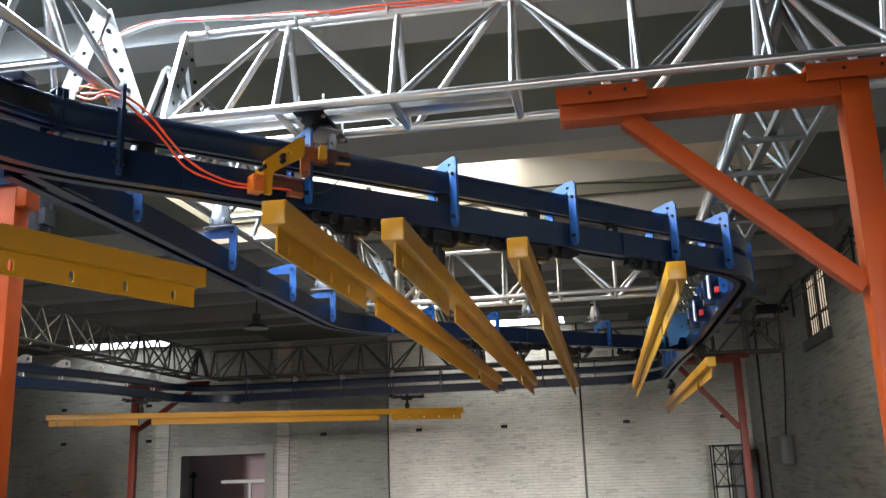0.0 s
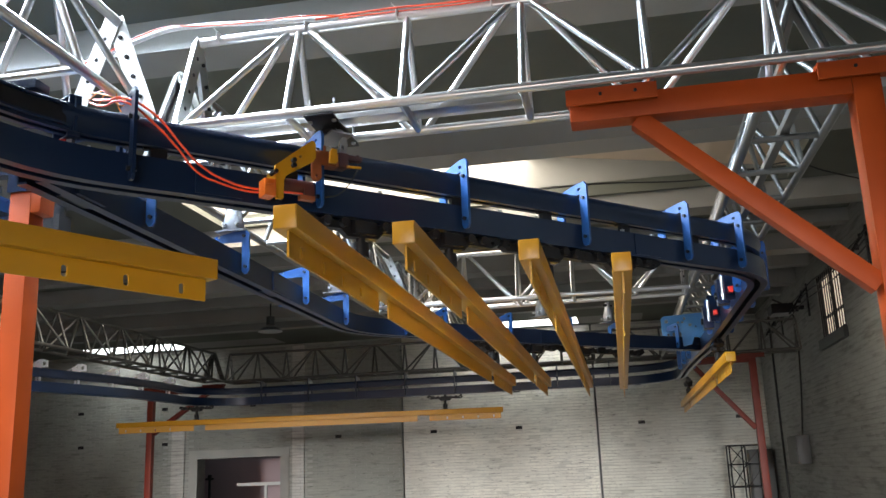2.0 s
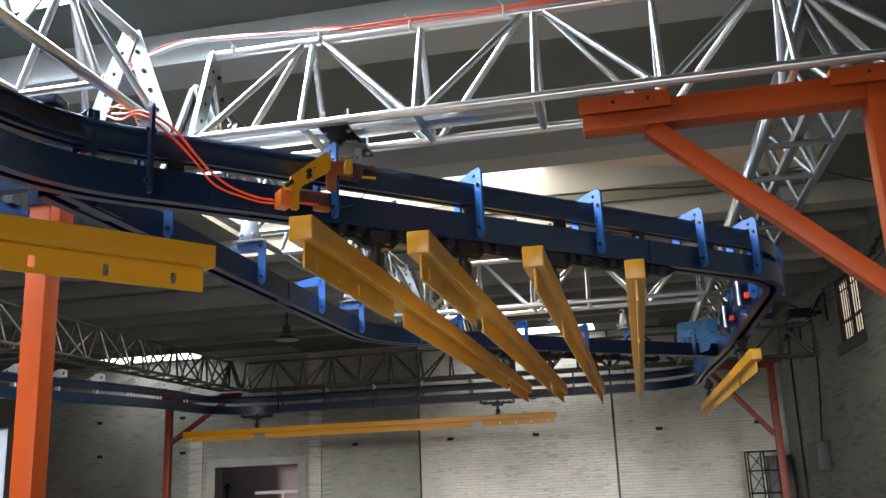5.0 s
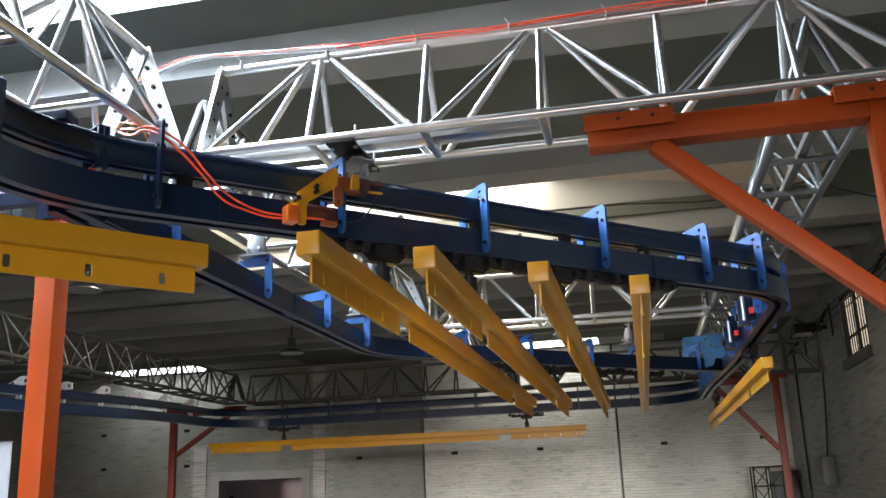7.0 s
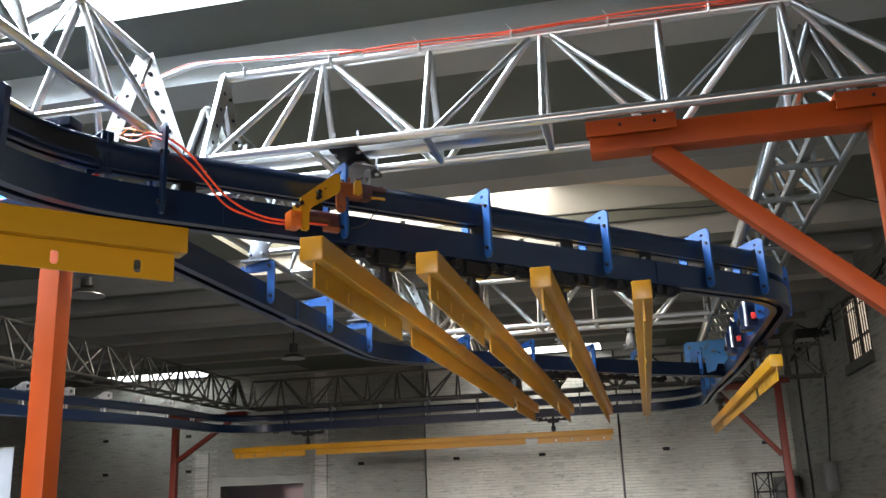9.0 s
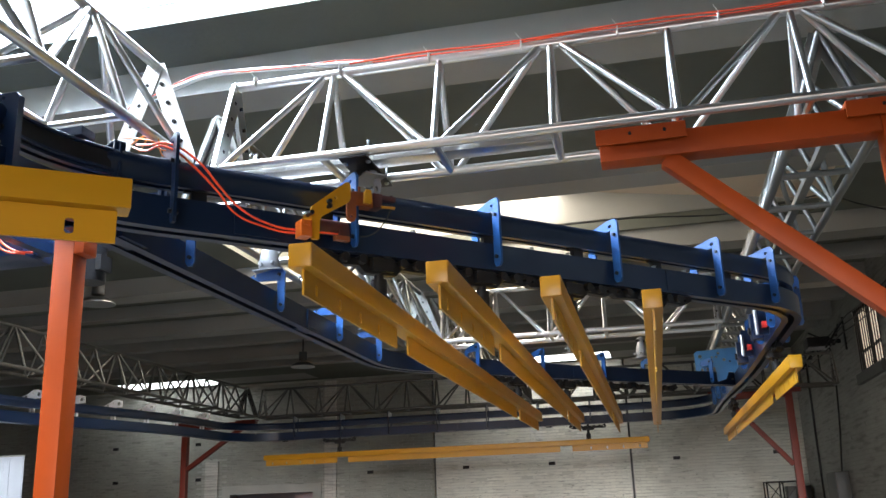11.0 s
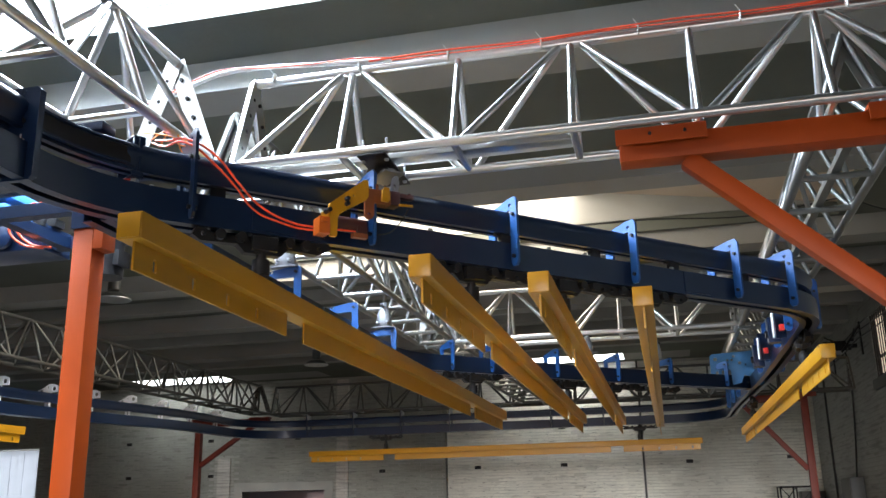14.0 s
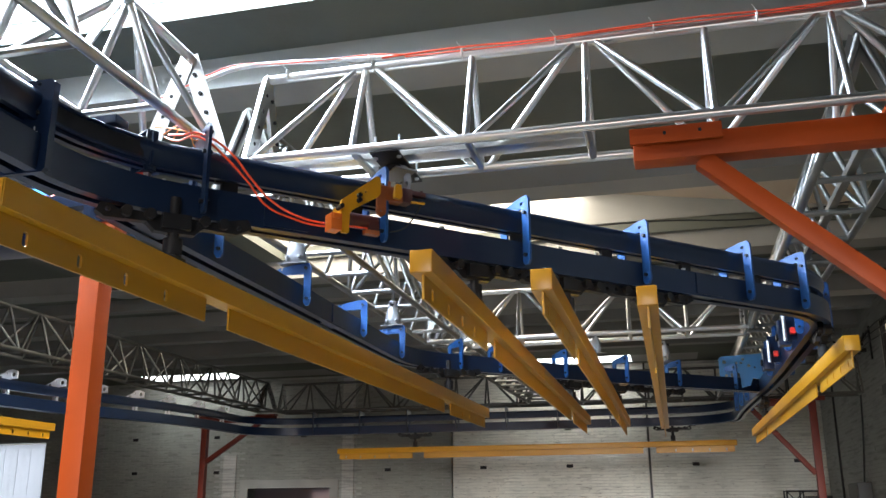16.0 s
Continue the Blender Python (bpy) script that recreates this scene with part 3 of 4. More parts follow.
# ---- conveyor rails ----
def fillet(points, radius, step=0.1):
    """A plan line with rounded corners, sampled."""
    out = [Vector(points[0])]
    for a, b, c in zip(points, points[1:], points[2:]):
        a, b, c = Vector(a), Vector(b), Vector(c)
        u, v = (a - b).normalized(), (c - b).normalized()
        ang = u.angle(v)
        t = radius / math.tan(ang / 2)
        p, q = b + u * t, b + v * t
        n = max(3, int(radius * (math.pi - ang) / step))
        mid = b + (u + v).normalized() * radius / math.sin(ang / 2)
        for i in range(n + 1):
            k = i / n
            w = (p - mid).lerp(q - mid, k)
            w = w.normalized() * radius
            out.append(mid + w)
    out.append(Vector(points[-1]))
    dense = [out[0]]
    for p in out[1:]:
        n = max(1, int((p - dense[-1]).length / 0.06))
        o = dense[-1]
        for i in range(1, n + 1):
            dense.append(o.lerp(p, i / n))
    return dense


def rail(name, line, profile, lift, label, parent):
    """Sweeps a closed profile (across, up) along a plan line."""
    bm = bmesh.new()
    rings = []
    for i, p in enumerate(line):
        a = line[max(0, i - 1)]
        b = line[min(len(line) - 1, i + 1)]
        d = (b - a).normalized()
        s = Vector((d.y, -d.x))
        z = rail_z(p.y) + lift
        rings.append([bm.verts.new((p.x + s.x * u, p.y + s.y * u, z + v)) for u, v in profile])
    k = len(profile)
    for r, s in zip(rings, rings[1:]):
        for i in range(k):
            bm.faces.new((r[i], r[(i + 1) % k], s[(i + 1) % k], s[i]))
    bm.faces.new(rings[0][::-1])
    bm.faces.new(rings[-1])
    return part(name, bm, NAVY, parent, label, True)


LOWER = [(-0.058, 0.0), (-0.018, 0.0), (-0.018, 0.006), (-0.05, 0.006), (-0.05, 0.112), (0.05, 0.112), (0.05, 0.006), (0.018, 0.006), (0.018, 0.0), (0.058, 0.0), (0.058, 0.12), (-0.058, 0.12)]
UPPER = [(-0.012, 0.0), (-0.012, 0.006), (-0.032, 0.006), (-0.032, 0.092), (0.032, 0.092), (0.032, 0.006), (0.012, 0.006), (0.012, 0.0), (0.034, 0.0), (0.036, 0.046), (0.045, 0.056), (0.046, 0.082), (0.030, 0.103), (-0.030, 0.103), (-0.046, 0.082), (-0.045, 0.056), (-0.036, 0.046), (-0.034, 0.0)]
C_A, C_B = 4.58, 8.45
loop_line = fillet([(-3.9, -1.6), (-2.3, 0.3), (-1.95, 1.9), (-1.95, -1.95 + C_A), (LINK_X, LINK_X + C_A), (LINK_X, BACK_Y), (FAR_X, BACK_Y), (FAR_X, 0.5)], 0.8)
branch_line = fillet([(SIDE_X - 0.01, 2.74), (SIDE_X, SIDE_X + C_B), (LINK_X - 0.05, LINK_X - 0.05 + C_B)], 0.8)
conveyor = thing("overhead_conveyor", "dark blue two-level overhead conveyor rail hung under trusses", "conveyor")
rail("lower_rail", loop_line, LOWER, 0.0, "dark blue slotted lower rail", conveyor)
rail("upper_rail", loop_line, UPPER, 0.172, "dark blue upper chain rail", conveyor)
side_rail = thing("branch_conveyor", "blue branch rail beside the storage bank", "conveyor")
rail("lower_rail", branch_line, LOWER, 0.003, "dark blue slotted lower rail", side_rail)


for p in (Vector((-1.45, -1.45 + C_A)), Vector((0.15, 0.15 + C_A)), Vector((-3.0, BACK_Y)), Vector((-0.6, BACK_Y))):
    h = 45 if p.y < 9 else 0
    bm = bmesh.new()
    m = pose(p.x, p.y, rail_z(p.y), 0, 0, h)
    box(bm, -0.09, -0.064, 0.01, 0.09, 0.064, 0.115, m)
    part("rail_joint", bm, NAVY, conveyor, "bolted rail joint", False)
for p, h in ((Vector((SIDE_X, 4.9)), 90), (Vector((SIDE_X, 3.0)), 90), (Vector((-0.6, -0.6 + C_B)), 45)):
    bm = bmesh.new()
    box(bm, -0.09, -0.064, 0.01, 0.09, 0.064, 0.115, pose(p.x, p.y, rail_z(p.y), 0, 0, h))
    part("rail_joint", bm, NAVY, side_rail, "bolted rail joint", False)
bm = bmesh.new()
prism(bm, [(-1.992, 2.1), (-1.992, 3.15), (-1.87, 3.15), (-1.66, 3.0), (-1.63, 2.9), (-1.79, 2.78), (-1.885, 2.55), (-1.905, 2.1)], 0.008, pose(0, 0, 2.664, -90, 0, 0) @ Matrix.Diagonal((1, 1, -1, 1)))
part("junction_plate", bm, NAVY, conveyor, "dark blue plate under the rail junction", False)
bend = [p for p in loop_line if p.x < -1.72 and 2.25 < p.y < 2.92]
# Black strip on the rail's face stands for the channel's shaded inside.
SLOT = [(0.0425, 0.02), (0.047, 0.02), (0.047, 0.078), (0.0425, 0.078)]
ob = rail("roller_slot", bend, SLOT, 0.172, "black strip drawn for the shaded roller channel of the bend", conveyor)
ob.data.materials[0] = BLACK
for lip in ([(0.0425, 0.080), (0.058, 0.080), (0.058, 0.088), (0.0425, 0.088)], [(0.0425, 0.010), (0.058, 0.010), (0.058, 0.018), (0.0425, 0.018)]):
    rail("slot_lip", bend, lip, 0.172, "", conveyor)


def on_bend(y, out, z):
    """A place beside the loop line at that y, out towards the inside of the bend, and the way outwards."""
    i = min(range(len(bend) - 1), key=lambda k: abs(bend[k].y - y))
    d = (bend[i + 1] - bend[i]).normalized()
    s = Vector((d.y, -d.x, 0))
    return Vector((bend[i].x, bend[i].y, 0)) + s * out + Vector((0, 0, z)), s


for y in (2.49, 2.60):
    p, s = on_bend(y, 0.044, 2.67 + 0.172 + 0.05)
    bm = bmesh.new()
    rod(bm, p, p + s * 0.010, 0.022, 16)
    roller = part("roller", bm, STEEL, conveyor, "shiny steel roller")
    bm = bmesh.new()
    rod(bm, p + s * 0.010, p + s * 0.012, 0.015, 14)
    part("seal", bm, BLACK, roller)
    bm = bmesh.new()
    rod(bm, p + s * 0.012, p + s * 0.018, 0.008, 6)
    part("axle_nut", bm, STEEL, roller)
for y in (2.28, 2.36, 2.44, 2.56, 2.68, 2.8):
    p, s = on_bend(y, 0.03, 2.79)
    bm = bmesh.new()
    rod(bm, p, p + Vector((0, 0, 0.012)), 0.016, 6)
    rod(bm, p + Vector((0, 0, 0.012)), p + Vector((0, 0, 0.03)), 0.008, 8)
    part("joint_bolt", bm, STEEL, conveyor, "zinc bolt on the lower rail")
bm = bmesh.new()
box(bm, -1.85, 2.735, 2.79, -1.815, 2.765, 2.822)
bend_switch = part("bend_switch", bm, REDPAINT, conveyor, "small red switch on the rail bend", True, 0.003)
bm = bmesh.new()
box(bm, -1.815, 2.74, 2.792, -1.795, 2.762, 2.82)
part("plunger", bm, STEEL, bend_switch)
for x in (-1.45, -1.3, -0.95, -0.5, -0.35, 0.05, 0.2, 0.5):
    bm = bmesh.new()
    m = pose(x, x + C_A, 2.67, 0, 0, 45)
    rod(bm, m @ Vector((0, -0.03, 0.12)), m @ Vector((0, -0.03, 0.138)), 0.012, 6)
    part("joint_bolt", bm, STEEL, conveyor, "zinc bolt on the lower rail")


# ---- yokes: plates shaped as an upturned U across the rails ----
def yoke_mesh(w, top, leg, name, mat, neck=0.275):
    bm = bmesh.new()
    o = [(-w, 0.03), (-w, top - 0.035), (-w + 0.02, top - 0.022), (w - 0.06, top), (w - 0.015, top), (w, top - 0.02), (w, 0.03), (w - 0.012, 0.012), (w - leg + 0.012, 0.012), (w - leg, 0.03), (w - leg, neck), (-w + leg, neck), (-w + leg, 0.03), (-w + leg - 0.012, 0.012), (-w + 0.012, 0.012)]
    holes = [ring(w - 0.05, top - 0.032, 0.011, 0.008), ring(-w + 0.035, top - 0.07, 0.007)] if neck > 0.2 else [ring(-w + 0.03, neck + 0.032, 0.008)]
    plate(bm, o, holes, 0.012)
    return mesh_of(bm, name, mat)


def bolt_mesh():
    bm = bmesh.new()
    rod(bm, (0, -0.018, 0), (0, 0.018, 0), 0.009, 6)
    return mesh_of(bm, "bolt", BLACK)


YOKE = yoke_mesh(0.11, 0.33, 0.05, "yoke", BLUE)
YOKE_LOW = yoke_mesh(0.10, 0.245, 0.042, "low_yoke", BLUE, 0.185)
YOKE_DARK = yoke_mesh(0.115, 0.36, 0.05, "dark_yoke", NAVY)
bm = bmesh.new()
plate(bm, [(-0.13, 0.276), (-0.138, 0.305), (-0.05, 0.338), (0.0, 0.372), (0.06, 0.374), (0.115, 0.352), (0.12, 0.28)], [ring(-0.085, 0.303, 0.019, 0.013), ring(0.07, 0.322, 0.024), ring(-0.01, 0.335, 0.009)], 0.012)
for u in (-0.022, 0.022):
    box(bm, u - 0.012, -0.006, 0.121, u + 0.012, 0.006, 0.28)
YOKE_PALE = mesh_of(bm, "pale_yoke", GLARE_WHITE)
bm = bmesh.new()
plate(bm, [(-0.25, 0.03), (-0.25, 0.31), (-0.23, 0.33), (0.24, 0.35), (0.25, 0.34), (0.25, 0.03), (0.20, 0.01), (0.15, 0.03), (0.13, 0.10), (0.05, 0.12), (0.02, 0.05), (-0.06, 0.03), (-0.07, 0.17), (-0.15, 0.17), (-0.16, 0.03)], [ring(-0.2, 0.28, 0.018), ring(-0.19, 0.15, 0.014), ring(-0.09, 0.265, 0.012), ring(-0.05, 0.265, 0.012), ring(-0.09, 0.225, 0.010), ring(-0.03, 0.3, 0.014), ring(0.02, 0.235, 0.016)], 0.012)
YOKE_WIDE = mesh_of(bm, "wide_yoke", LIGHT_BLUE)
BOLT = bolt_mesh()
HIGH_BOLTS = ((0.087, 0.25), (-0.088, 0.22), (0.087, 0.055), (-0.088, 0.055))
LOW_BOLTS = ((0.07, 0.215), (0.08, 0.05), (-0.08, 0.05))


def yoke(x, y, heading, me=None, bolts=HIGH_BOLTS, label="bright blue steel yoke plate across the rails"):
    root = new("yoke", me or YOKE)
    tagged(root, label, "bracket", "rail yokes")
    root.matrix_basis = pose(x, y, rail_z(y), 0, 0, heading - 90)
    for u, v in bolts:
        shared("bolt", BOLT, root, pose(u, 0, v))
    return root


for x in (-1.165, -0.664, -0.162, 0.348, 0.655):
    yoke(x, x + C_A, 45)
yoke(-1.682, -1.682 + C_A, 45, YOKE_DARK, HIGH_BOLTS, "dark blue steel yoke plate across the rails")
bm = bmesh.new()
box(bm, -0.022, -0.062, 0.150, 0.022, 0.062, 0.158)
box(bm, -0.022, -0.062, 0.158, 0.022, -0.050, 0.300)
box(bm, -0.022, 0.050, 0.158, 0.022, 0.062, 0.300)
box(bm, -0.022, -0.062, 0.300, 0.022, 0.062, 0.308)
box(bm, -0.006, -0.075, 0.17, 0.006, -0.062, 0.30)
collar = tagged(part("rail_collar", bm, NAVY, None, "", True, 0.003), "dark blue collar round the upper rail", "bracket")
collar.matrix_basis = pose(-1.835, 2.765, 2.67, 0, 0, 58)
bm = bmesh.new()
plate(bm, [(-0.13, 0.0), (0.073, 0.0), (0.085, 0.012), (0.085, 0.305), (0.073, 0.315), (-0.12, 0.315), (-0.13, 0.30)], [ring(0.03, 0.30, 0.007), ring(0.03, 0.26, 0.006)], 0.02)
box(bm, 0.079, 0.01, 0.012, 0.085, 0.018, 0.305)
splice = tagged(part("splice_plate", bm, NAVY), "dark blue splice plate clamped across the rail bend", "bracket")
splice.matrix_basis = pose(-1.95, 2.30, 2.665, 0, 0, 0)
for u in (-0.1, 0.035):
    for v in (0.05, 0.2):
        shared("bolt", BOLT, splice, pose(u, 0, v))
for y in (3.4, 4.38, 5.31, 6.15):
    yoke(SIDE_X, y, 90, YOKE_LOW, LOW_BOLTS, "small bright blue yoke on the branch rail")
for x in (-1.62, -1.36, -0.9, -0.43, 0.01, 0.09 + 0.43):
    yoke(x, x + C_B, 45, YOKE_LOW, LOW_BOLTS, "small light blue yoke on the branch rail")
for y in (5.95, 6.6, 7.25, 7.9, 10.4, 11.2, 12.0):
    yoke(LINK_X, y, 90)
wide = yoke(0.69, 9.0, 90, YOKE_WIDE, LOW_BOLTS, "wide junction plate over two rails, blue lightened as if lit")
bm = bmesh.new()
box(bm, 0.235, 0.006, 0.03, 0.247, 0.12, 0.34)
part("side_plate", bm, BLUE, wide, "", False)
y = 5.6
while y < BACK_Y - 0.6:
    yoke(FAR_X, y, 90, YOKE_PALE, (), "yoke plate on the far rail, its glare coloured white")
    y += 0.775
x = FAR_X + 1.0
while x < LINK_X - 0.7:
    yoke(x, BACK_Y, 0, YOKE_DARK, HIGH_BOLTS, "dark blue yoke plate on the far rail")
    x += 0.775


def cone(x, y, z0, z1, heading):
    """A grey pressed hanger between a yoke and a truss rung."""
    root = thing("rail_hanger", "grey tapered steel hanger bolted between yoke and truss", "hanger", pose(x, y, 0, 0, 0, heading), "rail hangers")
    bm = bmesh.new()
    h = z1 - z0
    turned(bm, [(0.052, z0), (0.060, z0 + 0.02), (0.058, z0 + 0.3 * h), (0.05, z0 + 0.6 * h), (0.036, z0 + 0.85 * h), (0.028, z1), (0.028, z1 + 0.03)], 1.0, 0.62)
    part("bell", bm, CAST, root)
    for u in (-0.035, 0.035):
        bm = bmesh.new()
        rod(bm, (u, -0.055, z0 + 0.03), (u, -0.03, z0 + 0.03), 0.009, 6)
        part("bolt", bm, STEEL, root)
    bm = bmesh.new()
    box(bm, -0.08, -0.05, z0 - 0.008, 0.08, 0.05, z0)
    part("foot", bm, CAST, root)
    bm = bmesh.new()
    rod(bm, (-0.0, -0.05, z1), (0.0, 0.05, z1), 0.011, 8)
    part("bolt", bm, BLACK, root)
    return root


for y in (4.40, 6.17):
    cone(SIDE_X, y, rail_z(y) + 0.25, Z_TRUSS, 0)
for x in (-1.09,):
    cone(x, x + C_A, rail_z(3) + 0.35, Z_TRUSS, -45)
for x in (-0.62, -0.05):
    cone(x, x + C_B, rail_z(7.8) + 0.25, Z_TRUSS, -45)


# ---- load bars ----
def load_bar(label):
    """A 6 m square tube with a slotted web below and two hangers; origin at the front end, the tube runs to +y."""
    root = thing("load_bar", label, "load bar", None, "yellow load bars")
    h = 0.04
    bm = bmesh.new()
    box(bm, -h, 0, 0, h, 6.0, 0.08)
    part("tube", bm, YELLOW, root, "", True, 0.004)
    for a, b in ((0.03, 1.12), (1.3, 4.6), (4.78, 5.97)):
        bm = bmesh.new()
        n = 0 if b - a > 2 else 4
        first, step = (a + 0.11, 0.235) if a < 1 else (b - 0.11, -0.235)
        slots = []
        for k in range(n):
            c = first + k * step
            slots.append([(c - 0.011, -0.062), (c - 0.006, -0.068), (c + 0.006, -0.068), (c + 0.011, -0.062), (c + 0.011, -0.034), (c + 0.006, -0.028), (c - 0.006, -0.028), (c - 0.011, -0.034)])
        plate(bm, [(a, -0.085), (b, -0.085), (b, 0.0), (a, 0.0)], slots, 0.008, pose(0, 0, 0, 0, 0, 90))
        part("web_plate", bm, YELLOW, root, "slotted web plate" if n else "", False)
    bm = bmesh.new()
    box(bm, -h + 0.003, -0.004, 0.003, h - 0.003, 0.0, 0.077)
    part("end_cap", bm, YELLOW, root, "", True, 0.001)
    return root


def hanger(root, y, rise, heading):
    bm = bmesh.new()
    box(bm, -0.035, y - 0.035, 0.08, 0.035, y + 0.035, 0.092)
    rod(bm, (0, y, 0.09), (0, y, 0.09 + rise + 0.05), 0.020, 12)
    rod(bm, (0, y, 0.10), (0, y, 0.16), 0.034, 12)
    rod(bm, (-0.05, y, 0.045 + rise), (0.05, y, 0.045 + rise), 0.014, 10)
    hg = part("hanger", bm, BLACK, root, "black steel swivel hanger")
    m = Matrix.Translation((0, y, 0.08 + rise)) @ Matrix.Rotation(radians(heading), 4, "Z")
    bm = bmesh.new()
    plate(bm, [(-0.27, -0.03), (-0.24, -0.05), (-0.1, -0.045), (-0.07, -0.075), (0.07, -0.075), (0.1, -0.045), (0.22, -0.05), (0.28, -0.02), (0.26, 0.015), (0.2, 0.0), (0.16, -0.015), (-0.2, -0.015), (-0.25, 0.018)], [ring(0.23, -0.025, 0.01), ring(-0.23, -0.022, 0.01)], 0.036, m)
    box(bm, -0.05, -0.045, -0.065, 0.05, 0.045, -0.012, m)
    for u in (-0.17, -0.09, 0.1, 0.17):
        vs = rod(bm, (u, -0.042, -0.022), (u, 0.042, -0.022), 0.02, 12)
        bmesh.ops.transform(bm, matrix=m, verts=vs)
    part("trolley", bm, BLACK, hg, "black free trolley with rollers", True)


bars = []
for k in range(8):
    b = load_bar("yellow powder-coated steel load bar hanging from two trolleys")
    far = k in (6, 7)
    for y in (0.87, 4.74):
        hanger(b, y, 0.205 if far else 0.175, 45 if k in (1, 2, 3, 4) else 90)
    bars.append(b)


# fill lamp added in an unseen opening behind the camera
day_lamp("front_fill_lamp", -0.4, S - 0.1, 1.4, 6.2, 2.6, FRONT_FILL_WATTS, (90, 0, 0))


# daylight behind the strip curtain
day_lamp("curtain_lamp", (GATE[0] + GATE[1]) / 2, N + 0.32, 1.65, 2.6, 3.2, 70, (-90, 0, 0))


# ---- cables and hoses ----
hoses = thing("air_hoses", "two orange-red air hoses looping down to the stopper", "hose")
P0 = [(-1.95, 3.1, 3.13), (-1.8, 2.95, 3.05), (-1.63, 2.85, 2.985), (-1.566, 2.904, 2.938), (-1.504, 2.966, 2.848), (-1.449, 3.021, 2.778), (-1.377, 3.093, 2.734), (-1.296, 3.160, 2.718), (-1.2, 3.205, 2.722), (-1.12, 3.28, 2.728)]
cord("hose", P0, 0.0045, HOSE, hoses)
cord("hose", [(x - 0.012, y - 0.004, z - 0.012 - 0.012 * (i % 2) * (i < 6)) for i, (x, y, z) in enumerate(P0)], 0.0045, HOSE, hoses)
for k, (a, r) in enumerate(((0.0, 0.0045), (0.022, 0.003))):
    pts = [(-1.15 + 0.33 * i, 3.44 + a, Z_TRUSS + 0.474 + 0.006 * math.sin(i * 2.1 + k)) for i in range(12)]
    tagged(cord("power_cable", pts, r, HOSE), "orange-red cable tied along a truss chord", "cable")
# White both for the sleeve and for glare that bleaches the cable here.
sleeve = [(-2.3, 3.42, 3.44), (-2.10, 3.45, 3.52), (-1.96, 3.45, 3.562), (-1.85, 3.45, 3.588), (-1.63, 3.45, 3.588), (-1.415, 3.45, 3.57), (-1.178, 3.45, 3.552), (-1.05, 3.45, 3.545)]
tagged(cord("cable_sleeve", sleeve, 0.011, PLASTER), "white sleeved cable bundle bulging over the truss chord, white also for glare", "cable")
tagged(cord("sensor_lead", [(x, y - 0.015, z + 0.012 * math.sin(9 * x)) for x, y, z in sleeve], 0.003, HOSE), "thin orange lead beside the white sleeve", "cable")
for k in range(3):
    pts = [(-1.95 + 0.02 * k, 3.0 + 0.03 * k, 3.12 - 0.02 * k), (-1.82 + 0.03 * k, 2.93, 3.07 + 0.004 * k), (-1.73, 2.9 + 0.02 * k, 3.03 - 0.02 * k), (-1.62 - 0.02 * k, 2.9, 2.99 + 0.012 * k)]
    tagged(cord("loose_lead", pts, 0.0028, LEAD), "loose orange-yellow lead beside the air hoses", "cable", "loose leads")
ties = thing("cable_ties", "white cable ties round the truss chord", "cable tie")
for i in range(9):
    bm = bmesh.new()
    rod(bm, (-1.6 + 0.4 * i, 3.46, Z_TRUSS + 0.46), (-1.595 + 0.4 * i, 3.46, Z_TRUSS + 0.46), 0.026, 10)
    rod(bm, (-1.6 + 0.4 * i, 3.44, Z_TRUSS + 0.48), (-1.615 + 0.4 * i, 3.43, Z_TRUSS + 0.50), 0.0015, 5)
    part("tie", bm, PLASTER, ties)
tagged(cord("ceiling_cable", [(-1.3, 9.1, 4.5), (-1.0, 9.17, 4.49), (0, 9.25, 4.5), (1.09, 9.45, 4.51), (1.6, 9.4, 4.56), (1.9, 9.28, 4.55), (2.2, 9.4, 4.47), (2.9, 9.6, 4.3)], 0.008, RUBBER), "thin black cable slung under the roof", "cable")
tagged(cord("branch_cable", [(-6.5, 7.0, 4.1), (-4.5, 6.6, 4.0), (-2.6, 6.2, 3.95), (-2.0, 6.0, 3.6)], 0.008, RUBBER), "thin black cable slung under the roof", "cable")


# ---- clamps that hang the rail under the front truss ----
for x in (-1.09,):
    clampx = thing("truss_clamp", "black steel clamp bolted round the truss chords", "clamp", pose(x, 3.475, Z_TRUSS))
    bm = bmesh.new()
    box(bm, -0.06, -0.19, -0.032, 0.06, 0.19, -0.022)
    box(bm, -0.03, -0.05, -0.055, 0.03, 0.05, -0.032)
    part("lower_plate", bm, BLACK, clampx, "", True, 0.003)
    for u in (-0.05, 0.05):
        for v in (-0.135, 0.135):
            bm = bmesh.new()
            rod(bm, (u, v, -0.042), (u, v, 0.06), 0.005, 8)
            rod(bm, (u, v, -0.040), (u, v, -0.032), 0.010, 6)
            part("stud", bm, STEEL, clampx, "long zinc stud")


# ---- stopper on the front rail ----
A45 = pose(-1.16, -1.16 + C_A, 2.67, 0, 0, 45)
stop = thing("stopper", "yellow pneumatic stopper clamped to the conveyor rail", "stopper", A45)
bm = bmesh.new()
plate(bm, [(-0.225, 0.12), (-0.222, 0.135), (-0.075, 0.257), (-0.062, 0.258), (-0.055, 0.247), (-0.055, 0.19), (-0.066, 0.172), (-0.16, 0.112), (-0.180, 0.098), (-0.188, 0.08), (-0.19, 0.008), (-0.196, 0.003), (-0.218, 0.003), (-0.222, 0.01)], [ring(-0.12, 0.185, 0.006)], 0.012, pose(0, -0.14, 0))
box(bm, -0.222, -0.134, 0.02, -0.212, -0.06, 0.12)
part("arm_plate", bm, YELLOW, stop, "bent yellow arm plate", True)
